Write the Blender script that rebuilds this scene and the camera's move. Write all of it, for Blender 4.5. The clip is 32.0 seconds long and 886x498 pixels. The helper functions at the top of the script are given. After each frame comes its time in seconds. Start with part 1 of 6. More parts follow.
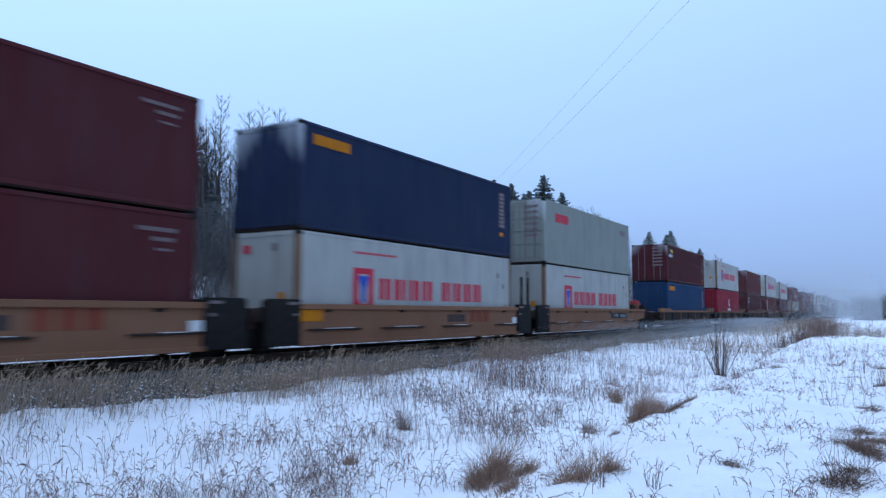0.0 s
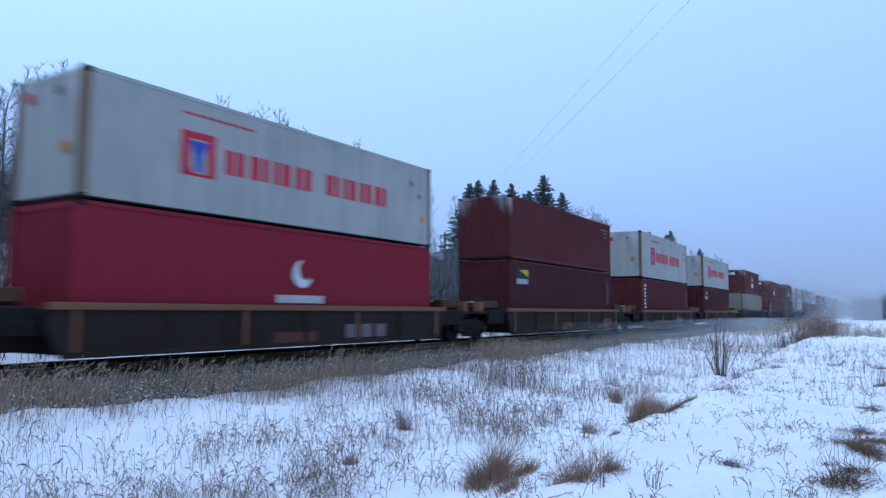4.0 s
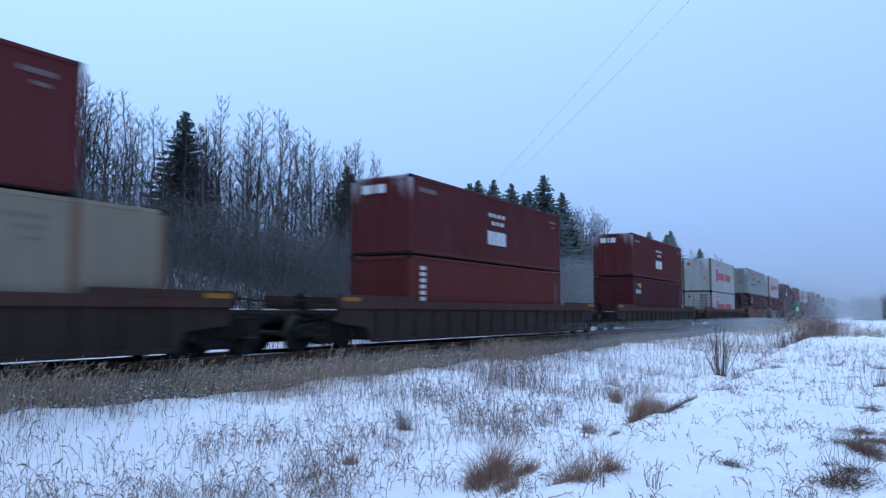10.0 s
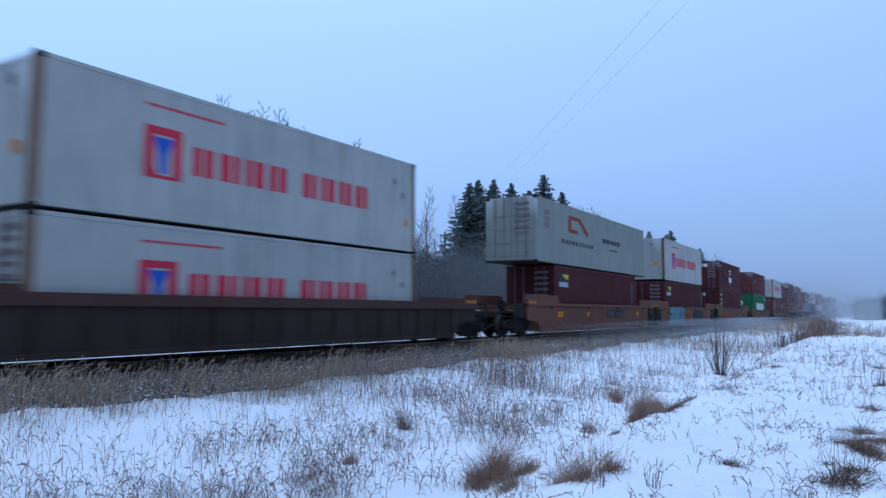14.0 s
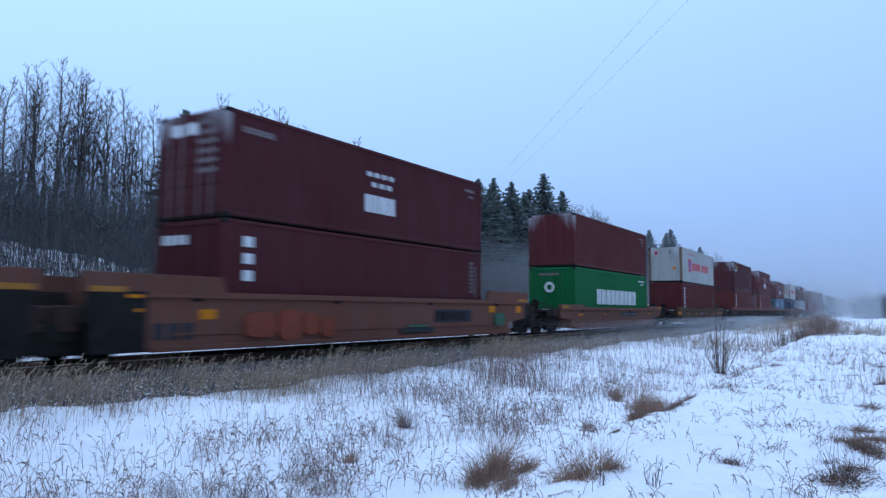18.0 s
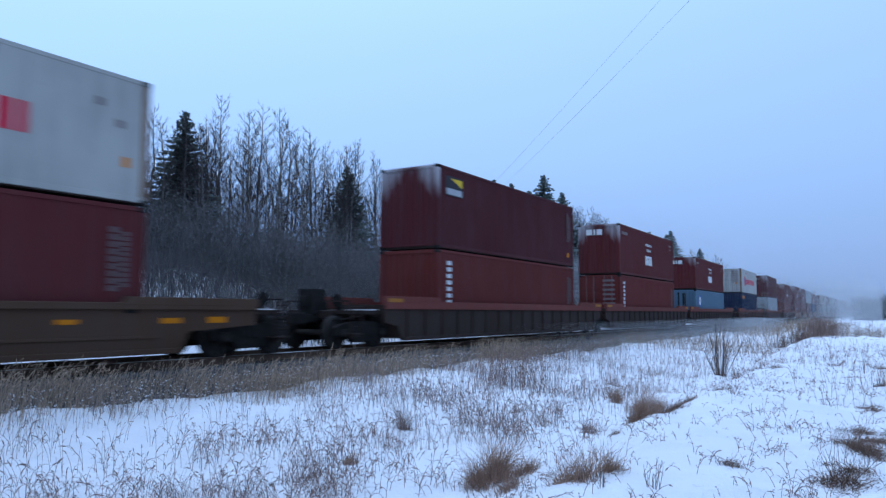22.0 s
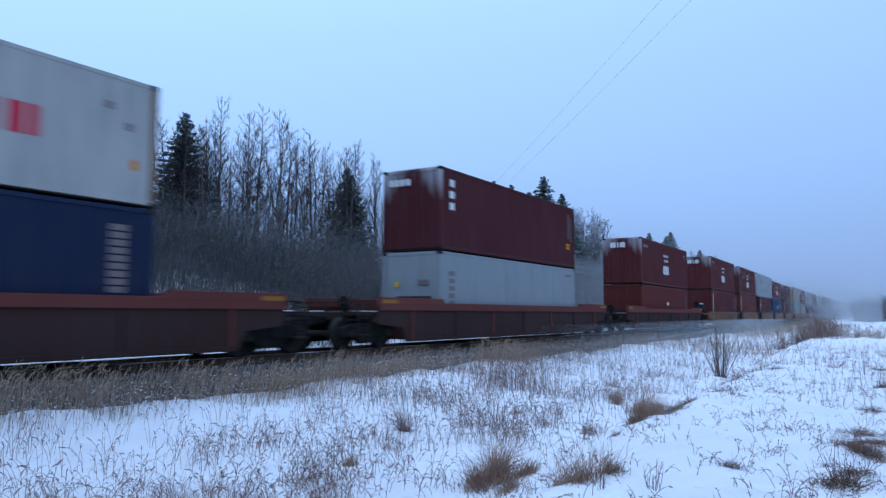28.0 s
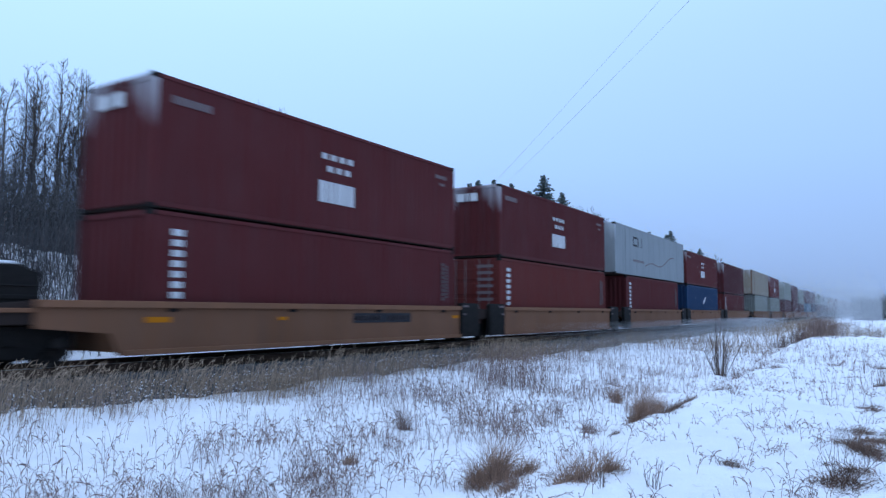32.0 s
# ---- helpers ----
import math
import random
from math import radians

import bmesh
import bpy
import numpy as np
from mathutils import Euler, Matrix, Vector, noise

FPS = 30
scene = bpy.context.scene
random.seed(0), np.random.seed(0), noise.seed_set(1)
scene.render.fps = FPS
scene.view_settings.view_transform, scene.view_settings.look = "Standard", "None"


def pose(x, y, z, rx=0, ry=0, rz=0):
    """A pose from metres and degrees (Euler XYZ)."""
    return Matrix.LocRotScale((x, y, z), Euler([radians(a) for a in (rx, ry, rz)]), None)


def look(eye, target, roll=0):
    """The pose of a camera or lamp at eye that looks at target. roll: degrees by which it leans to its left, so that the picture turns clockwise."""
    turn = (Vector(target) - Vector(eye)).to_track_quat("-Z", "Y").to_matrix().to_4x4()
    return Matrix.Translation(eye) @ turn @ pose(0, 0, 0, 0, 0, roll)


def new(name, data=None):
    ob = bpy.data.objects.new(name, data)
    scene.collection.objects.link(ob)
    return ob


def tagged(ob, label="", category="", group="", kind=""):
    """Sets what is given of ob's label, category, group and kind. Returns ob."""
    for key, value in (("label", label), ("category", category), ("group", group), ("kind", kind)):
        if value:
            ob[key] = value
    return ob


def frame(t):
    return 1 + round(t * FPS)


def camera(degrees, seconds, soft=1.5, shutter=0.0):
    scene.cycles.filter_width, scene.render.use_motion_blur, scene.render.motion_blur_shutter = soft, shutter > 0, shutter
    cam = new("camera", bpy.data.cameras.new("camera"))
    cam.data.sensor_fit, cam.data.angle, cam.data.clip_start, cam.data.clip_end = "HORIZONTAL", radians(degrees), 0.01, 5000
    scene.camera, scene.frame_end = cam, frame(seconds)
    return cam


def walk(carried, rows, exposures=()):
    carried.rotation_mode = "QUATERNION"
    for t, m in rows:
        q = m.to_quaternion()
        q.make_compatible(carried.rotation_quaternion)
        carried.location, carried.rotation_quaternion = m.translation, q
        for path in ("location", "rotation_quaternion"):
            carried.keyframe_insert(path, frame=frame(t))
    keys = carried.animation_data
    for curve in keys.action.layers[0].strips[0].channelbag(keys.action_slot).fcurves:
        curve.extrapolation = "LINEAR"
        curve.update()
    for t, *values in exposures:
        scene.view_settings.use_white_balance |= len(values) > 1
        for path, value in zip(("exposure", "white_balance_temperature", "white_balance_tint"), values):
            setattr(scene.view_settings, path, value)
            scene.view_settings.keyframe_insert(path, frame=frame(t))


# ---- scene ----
from mathutils import Quaternion

EYE_Z = 1.076          # above the railhead
TRACK_Y = 14.209       # distance of the track's centre line from the camera
# seconds and upward tilt of the tripod head, which rocks slightly in the wind
WOBBLE = [(0, 4.923), (0.5, 4.923), (1, 4.834), (1.5, 4.789), (2, 4.789), (2.5, 4.789), (3, 4.834), (3.5, 4.923), (5.5, 4.923), (6, 4.923), (6.5, 4.834), (7, 4.834), (8, 4.834), (8.5, 4.834), (9, 4.923), (9.5, 4.968), (10, 4.923), (11, 4.923), (11.5, 4.834), (12, 4.834), (12.5, 4.923), (13.5, 4.923), (14.5, 4.834), (16.5, 4.722), (17.5, 4.722), (18, 4.789), (20, 4.789), (20.5, 4.834), (21, 4.923), (23.5, 4.923), (24, 4.968), (25.5, 4.991), (27.5, 5.013), (28.5, 5.035), (29, 4.991), (30, 4.968), (31, 4.923), (32, 4.923)]


def aim(tilt):
    yaw, up = radians(58.002), radians(tilt)
    way = Vector((math.sin(yaw) * math.cos(up), math.cos(yaw) * math.cos(up), math.sin(up)))
    return look((0, 0, EYE_Z), Vector((0, 0, EYE_Z)) + way, roll=0.25)


cam = camera(63.04, 32.0, soft=1.35, shutter=0.55)
# the camera's own exposure and white balance drift a little as pale and dark containers fill its picture
METER = ((0, 0.09, 6690, 10), (1, 0.03, 6430, 10), (2, 0.01, 6380, 10), (3, 0.06, 6490, 10), (6, 0.06, 6510, 10), (7, 0.01, 6410, 10), (8, 0.01, 6380, 10), (9, 0.03, 6490, 10), (10, 0.05, 6460, 10), (11, 0.06, 6490, 10), (12, 0.04, 6490, 10), (13, 0.01, 6410, 10), (14, -0.10, 6310, 10), (17, 0.06, 6490, 10), (18, 0.06, 6490, 10), (19, 0.06, 6510, 10), (20, 0.04, 6490, 10), (21, -0.01, 6410, 10), (22, 0.01, 6410, 10), (23, 0.13, 6650, 10), (24, 0.13, 6680, 10), (25, 0.08, 6540, 10), (28, -0.03, 6350, 10), (29, 0.06, 6510, 10), (30, 0.06, 6510, 10), (31, 0.08, 6570, 10), (32, 0.12, 6620, 10))
walk(cam, [(t, aim(tilt)) for t, tilt in WOBBLE], METER)

# ---- light: an even, low overcast at dusk, blue ----
world = bpy.data.worlds.new("overcast_sky")
scene.world = world
world.use_nodes = True
wt = world.node_tree
wt.nodes.clear()
w_out = wt.nodes.new("ShaderNodeOutputWorld")
w_add = wt.nodes.new("ShaderNodeAddShader")
w_sky = wt.nodes.new("ShaderNodeTexSky")
w_sky.sky_type, w_sky.sun_disc = "NISHITA", False
w_sky.sun_elevation, w_sky.sun_rotation = radians(65), radians(-30)
w_sky.dust_density, w_sky.altitude = 4.0, 600
w_b1 = wt.nodes.new("ShaderNodeBackground")
w_b1.inputs["Strength"].default_value = 0.012
w_b2 = wt.nodes.new("ShaderNodeBackground")
w_b2.inputs["Strength"].default_value = 1.0
w_geo = wt.nodes.new("ShaderNodeTexCoord")
w_sep = wt.nodes.new("ShaderNodeSeparateXYZ")
w_ramp = wt.nodes.new("ShaderNodeValToRGB")
els = w_ramp.color_ramp.elements
els[0].position, els[0].color = 0.0, (0.255, 0.405, 0.735, 1)
els[1].position, els[1].color = 1.0, (0.86, 1.28, 2.090, 1)
for pos_, col_ in ((0.06, (0.287, 0.468, 0.868, 1)), (0.20, (0.378, 0.625, 1.11, 1)), (0.36, (0.455, 0.735, 1.236, 1)), (0.62, (0.63, 0.98, 1.630, 1))):
    e_ = els.new(pos_)
    e_.color = col_
w_mx = wt.nodes.new("ShaderNodeMath")       # the cloud is a little brighter away from the line's far end
w_mx.operation = "MULTIPLY_ADD"
w_mx.inputs[1].default_value, w_mx.inputs[2].default_value = -0.05, 0.93
w_mul = wt.nodes.new("ShaderNodeVectorMath")
w_mul.operation = "SCALE"
wl = wt.links.new
wl(w_geo.outputs["Generated"], w_sep.inputs[0])
wl(w_sep.outputs["Z"], w_ramp.inputs[0])
w_my = wt.nodes.new("ShaderNodeMath")       # and dimmer over the camera's shoulder, away from the last light
w_my.operation = "MULTIPLY_ADD"
w_my.inputs[1].default_value = 0.16
wl(w_sep.outputs["X"], w_mx.inputs[0])
wl(w_sep.outputs["Y"], w_my.inputs[0])
wl(w_mx.outputs[0], w_my.inputs[2])
wl(w_ramp.outputs[0], w_mul.inputs[0])
wl(w_my.outputs[0], w_mul.inputs["Scale"])
wl(w_mul.outputs[0], w_b2.inputs["Color"])
wl(w_sky.outputs[0], w_b1.inputs["Color"])
wl(w_b1.outputs[0], w_add.inputs[0])
wl(w_b2.outputs[0], w_add.inputs[1])
wl(w_add.outputs[0], w_out.inputs["Surface"])

sun = new("sun", bpy.data.lights.new("sun", "SUN"))
sun.data.energy, sun.data.angle, sun.data.color = 0.5, radians(40), (0.86, 0.94, 1.0)
sun.matrix_world = look((-14, 24, 60), (0, 0, 0))

# ---- small tools ----
class Geo:
    """Collects faces of one mesh."""

    def __init__(self):
        self.v, self.f = [], []

    def add(self, verts, faces):
        n = len(self.v)
        self.v.extend(verts)
        self.f.extend([tuple(i + n for i in f) for f in faces])
        return self

    def box(self, x0, x1, y0, y1, z0, z1):
        return self.add([(x0, y0, z0), (x1, y0, z0), (x1, y1, z0), (x0, y1, z0), (x0, y0, z1), (x1, y0, z1), (x1, y1, z1), (x0, y1, z1)],
                        [(3, 2, 1, 0), (4, 5, 6, 7), (0, 1, 5, 4), (1, 2, 6, 5), (2, 3, 7, 6), (3, 0, 4, 7)])

    def prism(self, pts, a, b, axis="y"):
        """A flat outline, pulled from a to b along an axis; pts are (x, z) for y, (y, z) for x, (x, y) for z."""
        n = len(pts)
        put = {"y": lambda p, c: (p[0], c, p[1]), "x": lambda p, c: (c, p[0], p[1]), "z": lambda p, c: (p[0], p[1], c)}[axis]
        vs = [put(p, a) for p in pts] + [put(p, b) for p in pts]
        fs = [tuple(range(n - 1, -1, -1)), tuple(range(n, 2 * n))] + [(i, (i + 1) % n, n + (i + 1) % n, n + i) for i in range(n)]
        return self.add(vs, fs)

    def cyl(self, p, r, a, b, axis="y", n=20, r2=None):
        r2 = r if r2 is None else r2
        ring = [(math.cos(2 * math.pi * i / n), math.sin(2 * math.pi * i / n)) for i in range(n)]
        put = {"y": lambda c, s, q: (p[0] + c, q, p[1] + s), "x": lambda c, s, q: (q, p[0] + c, p[1] + s), "z": lambda c, s, q: (p[0] + c, p[1] + s, q)}[axis]
        vs = [put(c * r, s * r, a) for c, s in ring] + [put(c * r2, s * r2, b) for c, s in ring]
        fs = [tuple(range(n - 1, -1, -1)), tuple(range(n, 2 * n))] + [(i, (i + 1) % n, n + (i + 1) % n, n + i) for i in range(n)]
        return self.add(vs, fs)

    def lathe(self, prof, n=28):
        """A turned body about the y axis; prof: (y, radius) from end to end."""
        vs = [(r * math.cos(6.28318 * i / n), y, r * math.sin(6.28318 * i / n)) for y, r in prof for i in range(n)]
        fs = [(k * n + i, k * n + (i + 1) % n, (k + 1) * n + (i + 1) % n, (k + 1) * n + i) for k in range(len(prof) - 1) for i in range(n)]
        fs += [tuple(range(n)), tuple(range((len(prof) - 1) * n, len(prof) * n))]
        return self.add(vs, fs)

    def mesh(self, name, material, bevel=0.0):
        me = bpy.data.meshes.new(name)
        me.from_pydata(self.v, [], self.f)
        bm = bmesh.new()
        bm.from_mesh(me)
        bmesh.ops.recalc_face_normals(bm, faces=bm.faces)
        if bevel:
            bmesh.ops.bevel(bm, geom=list(bm.edges), offset=bevel, segments=1, affect="EDGES", clamp_overlap=True)
        bm.to_mesh(me)
        bm.free()
        me.materials.append(material)
        return me


def raw_mesh(name, verts, faces, material):
    me = bpy.data.meshes.new(name)
    me.from_pydata(verts, [], faces)
    me.materials.append(material)
    me.update()
    return me


def part(name, data, parent, label="", at=None):
    ob = new(name, data)
    ob.parent = parent
    if at is not None:
        ob.matrix_basis = at
    if label:
        ob["label"] = label
    return ob


def tubes(p0, p1, r0, r1, n=3):
    """Many tapered sticks at once: arrays of ends and radii to vertices and faces."""
    p0, p1 = np.asarray(p0, float), np.asarray(p1, float)
    r0, r1 = np.asarray(r0, float).reshape(-1, 1, 1), np.asarray(r1, float).reshape(-1, 1, 1)
    d = p1 - p0
    d /= np.linalg.norm(d, axis=1, keepdims=True) + 1e-9
    ref = np.where(np.abs(d[:, 2:3]) > 0.9, np.array([[1.0, 0, 0]]), np.array([[0, 0, 1.0]]))
    u = np.cross(d, ref)
    u /= np.linalg.norm(u, axis=1, keepdims=True) + 1e-9
    w = np.cross(d, u)
    a = np.arange(n) * 2 * math.pi / n
    ring = np.cos(a)[None, :, None] * u[:, None, :] + np.sin(a)[None, :, None] * w[:, None, :]
    v = np.concatenate([p0[:, None, :] + ring * r0, p1[:, None, :] + ring * r1], axis=1)
    k = len(p0)
    base = (np.arange(k) * 2 * n)[:, None]
    i = np.arange(n)
    quad = np.stack([i, (i + 1) % n, n + (i + 1) % n, n + i], 1)
    f = (base[:, :, None] + quad[None]).reshape(-1, 4)
    return v.reshape(-1, 3), f


# ---- materials ----
def material(name):
    m = bpy.data.materials.new(name)
    m.use_nodes = True
    nt = m.node_tree
    b = nt.nodes["Principled BSDF"]
    return m, nt, b


def ramp(nt, src, stops):
    r = nt.nodes.new("ShaderNodeValToRGB")
    e = r.color_ramp.elements
    e[0].position, e[0].color = stops[0][0], (*stops[0][1], 1)
    e[1].position, e[1].color = stops[-1][0], (*stops[-1][1], 1)
    for p_, c_ in stops[1:-1]:
        q = e.new(p_)
        q.color = (*c_, 1)
    nt.links.new(src, r.inputs[0])
    return r.outputs[0]


def noise_tex(nt, scale, detail=4.0, rough=0.55, stretch=(1, 1, 1), coord="Object"):
    tc = nt.nodes.new("ShaderNodeTexCoord")
    mp = nt.nodes.new("ShaderNodeMapping")
    mp.inputs["Scale"].default_value = stretch
    n = nt.nodes.new("ShaderNodeTexNoise")
    n.inputs["Scale"].default_value, n.inputs["Detail"].default_value, n.inputs["Roughness"].default_value = scale, detail, rough
    nt.links.new(tc.outputs[coord], mp.inputs[0])
    nt.links.new(mp.outputs[0], n.inputs["Vector"])
    return n.outputs["Fac"]


def mixc(nt, fac, a, b, mode="MIX"):
    mx = nt.nodes.new("ShaderNodeMix")
    mx.data_type, mx.blend_type = "RGBA", mode
    for k, val in ((0, fac), (6, a), (7, b)):
        if isinstance(val, (int, float)):
            mx.inputs[k].default_value = val
        elif isinstance(val, tuple):
            mx.inputs[k].default_value = (*val, 1)
        else:
            nt.links.new(val, mx.inputs[k])
    return mx.outputs[2]


def bump(nt, b, height, strength=0.3, dist=0.02):
    bp = nt.nodes.new("ShaderNodeBump")
    bp.inputs["Strength"].default_value, bp.inputs["Distance"].default_value = strength, dist
    nt.links.new(height, bp.inputs["Height"])
    nt.links.new(bp.outputs[0], b.inputs["Normal"])


def mat_paint(name, col, rough=0.5, rust=0.3, grime=0.35, spread=0.12):
    """Weathered paint on steel: streaks of road dirt, small rust blooms, a slight difference from piece to piece."""
    m, nt, b = material(name)
    info = nt.nodes.new("ShaderNodeObjectInfo")
    hsv = nt.nodes.new("ShaderNodeHueSaturation")
    hsv.inputs["Color"].default_value = (*col, 1)
    mr = nt.nodes.new("ShaderNodeMapRange")
    mr.inputs["To Min"].default_value, mr.inputs["To Max"].default_value = 1 - spread, 1 + spread
    nt.links.new(info.outputs["Random"], mr.inputs["Value"])
    nt.links.new(mr.outputs[0], hsv.inputs["Value"])
    streak = noise_tex(nt, 2.2, 5, 0.6, (1.6, 1.6, 0.22))
    dirt = ramp(nt, streak, [(0.42, (0, 0, 0)), (0.72, (grime, grime, grime))])
    c1 = mixc(nt, dirt, hsv.outputs[0], tuple(0.45 * x + 0.035 for x in col))
    cloud = noise_tex(nt, 0.55, 3, 0.5)
    c2 = mixc(nt, ramp(nt, cloud, [(0.35, (0, 0, 0)), (0.75, (0.9 * grime, 0.9 * grime, 0.9 * grime))]), c1, tuple(min(0.85, 1.25 * x + 0.02) for x in col))
    spot = noise_tex(nt, 7.0, 8, 0.7, (1, 1, 0.6))
    rs = ramp(nt, spot, [(0.66, (0, 0, 0)), (0.74, (rust, rust, rust))])
    c3 = mixc(nt, rs, c2, (0.13, 0.055, 0.03))
    nt.links.new(c3, b.inputs["Base Color"])
    b.inputs["Roughness"].default_value = min(1.0, rough + 0.15)
    b.inputs["Specular IOR Level"].default_value = 0.10
    bump(nt, b, noise_tex(nt, 3.0, 3), 0.12, 0.02)
    return m


def mat_rough(name, c0, c1, scale=6.0, rough=0.85, bumpy=0.4, metal=0.0, coord="Object", dist=0.02):
    m, nt, b = material(name)
    n = noise_tex(nt, scale, 6, 0.62, coord=coord)
    big = noise_tex(nt, scale * 0.13, 3, 0.5, coord=coord)
    c = mixc(nt, ramp(nt, n, [(0.3, (0, 0, 0)), (0.7, (1, 1, 1))]), c0, c1)
    c = mixc(nt, ramp(nt, big, [(0.35, (0, 0, 0)), (0.7, (0.35, 0.35, 0.35))]), c, tuple(0.6 * x for x in c0))
    nt.links.new(c, b.inputs["Base Color"])
    b.inputs["Roughness"].default_value, b.inputs["Metallic"].default_value = rough, metal
    b.inputs["Specular IOR Level"].default_value = 0.5 if metal > 0.5 else 0.15
    bump(nt, b, n, bumpy, dist)
    return m


def mat_isle(name, c0, c1, rough=0.9):
    """Plant matter: each blade or twig has its own shade."""
    m, nt, b = material(name)
    g = nt.nodes.new("ShaderNodeNewGeometry")
    nt.links.new(ramp(nt, g.outputs["Random Per Island"], [(0.0, c0), (1.0, c1)]), b.inputs["Base Color"])
    b.inputs["Roughness"].default_value = rough
    b.inputs["Specular IOR Level"].default_value = 0.15
    return m


def mat_snow():
    m, nt, b = material("snow")
    fine = noise_tex(nt, 9.0, 8, 0.65)
    mid = noise_tex(nt, 1.3, 5, 0.6)
    c = mixc(nt, ramp(nt, mid, [(0.35, (0, 0, 0)), (0.75, (1, 1, 1))]), (0.75, 0.76, 0.785), (0.84, 0.85, 0.87))
    thatch = noise_tex(nt, 3.4, 9, 0.72)
    c = mixc(nt, ramp(nt, thatch, [(0.63, (0, 0, 0)), (0.72, (0.6, 0.6, 0.6))]), c, (0.34, 0.29, 0.23))
    nt.links.new(c, b.inputs["Base Color"])
    b.inputs["Roughness"].default_value = 0.75
    b.inputs["Specular IOR Level"].default_value = 0.2
    b.inputs["Subsurface Weight"].default_value = 0.0
    both = nt.nodes.new("ShaderNodeMath")
    both.operation = "MULTIPLY_ADD"
    both.inputs[1].default_value = 2.5
    nt.links.new(noise_tex(nt, 2.1, 6, 0.6), both.inputs[0])
    nt.links.new(fine, both.inputs[2])
    bump(nt, b, both.outputs[0], 0.75, 0.09)
    return m


SNOW = mat_snow()
BALLAST = mat_rough("ballast_stone", (0.035, 0.033, 0.032), (0.11, 0.105, 0.10), 14, 0.95, 0.9)
STONE = mat_isle("crushed_stone", (0.03, 0.03, 0.032), (0.17, 0.165, 0.16), 0.9)
RAILSTEEL = mat_rough("worn_rail_steel", (0.42, 0.42, 0.43), (0.58, 0.58, 0.58), 20, 0.28, 0.05, 0.9)
RAILWEB = mat_rough("rusty_rail_web", (0.06, 0.04, 0.032), (0.12, 0.075, 0.05), 14, 0.9, 0.3)
TIE = mat_rough("creosoted_wood", (0.03, 0.026, 0.022), (0.075, 0.062, 0.05), 9, 0.9, 0.5)
BARK = mat_rough("aspen_bark", (0.065, 0.057, 0.056), (0.155, 0.138, 0.130), 5, 0.9, 0.4)
TWIG = mat_isle("bare_twigs", (0.030, 0.024, 0.024), (0.080, 0.064, 0.062))
# brown stems greyed and lifted: the woodland haze is put into their colour
BRUSH = mat_isle("thicket_stems", (0.055, 0.053, 0.056), (0.125, 0.119, 0.120))
SHRUBWOOD = mat_isle("shrub_stems", (0.06, 0.042, 0.036), (0.15, 0.105, 0.088))
DEADGRASS = mat_isle("dark_dead_grass", (0.075, 0.046, 0.038), (0.24, 0.155, 0.115))
RUSTGRASS = mat_isle("rust_brown_grass", (0.14, 0.086, 0.064), (0.41, 0.258, 0.182))
# needle colour is lightened towards blue to carry part of the distant haze
NEEDLE = mat_isle("spruce_needles", (0.052, 0.070, 0.068), (0.105, 0.130, 0.121))
SPRUCEBARK = mat_rough("spruce_bark", (0.05, 0.042, 0.036), (0.11, 0.09, 0.075), 6, 0.95, 0.5)
STRAW = mat_isle("dry_grass", (0.13, 0.098, 0.096), (0.34, 0.262, 0.240))
TANGRASS = mat_isle("tan_trackside_grass", (0.17, 0.122, 0.088), (0.45, 0.33, 0.235))
STRAWRED = mat_isle("dry_weeds", (0.11, 0.072, 0.066), (0.30, 0.205, 0.175))
POLEWOOD = mat_rough("weathered_pole", (0.07, 0.06, 0.05), (0.13, 0.11, 0.095), 7, 0.9, 0.4)
WIRE = mat_rough("grey_cable", (0.52, 0.54, 0.56), (0.60, 0.62, 0.64), 10, 0.6, 0.0, 0.0)
CASTSTEEL = mat_rough("dark_cast_steel", (0.008, 0.0072, 0.007), (0.022, 0.019, 0.0175), 6, 0.85, 0.3, 0.0)
WHEELSTEEL = mat_rough("wheel_steel", (0.014, 0.0125, 0.012), (0.04, 0.034, 0.030), 8, 0.75, 0.2, 0.0)

# ---- the line: straight past the camera, then an easy bend ----
BEND_AT, BEND_K, BEND_KK, BEND_END = 22.6, 5.913e-4, -5.387e-6, 219.0


def line(s):
    """Place and heading of the track's centre at s metres along it."""
    d = min(max(s - BEND_AT, 0.0), BEND_END)
    y = BEND_K * d * d / 2 + BEND_KK * d ** 3 / 6
    x = s - BEND_K * BEND_K * d ** 3 / 6
    return x, TRACK_Y + y, math.atan(BEND_K * d + BEND_KK * d * d / 2)


def track_y(x):
    d = np.clip(np.asarray(x, float) - BEND_AT, 0, BEND_END)
    return TRACK_Y + BEND_K * d * d / 2 + BEND_KK * d ** 3 / 6


def wave(x, y):
    """Gentle drifts, the same wherever they are asked for."""
    return (0.045 * np.sin(0.9 * x + 1.3 * y) + 0.04 * np.sin(1.7 * x - 0.8 * y + 1.1) + 0.025 * np.sin(3.1 * x + 2.3 * y + 0.4)
            + 0.02 * np.sin(4.7 * y - 2.1 * x + 2.0) + 0.05 * np.sin(0.35 * x - 0.5 * y)
            + 0.020 * np.sin(7.3 * x + 3.1 * y) * np.sin(5.9 * y - 2.0 * x + 1.0) + 0.016 * np.sin(9.1 * y + 4.0 * x + 0.7) * np.sin(1.3 * x + 0.4))


def mound_edge(x):
    return 3.15 + 0.12 * np.sin(0.8 * x) + 0.045 * np.maximum(x - 14, 0) - 0.16 * np.maximum(7.0 - x, 0)


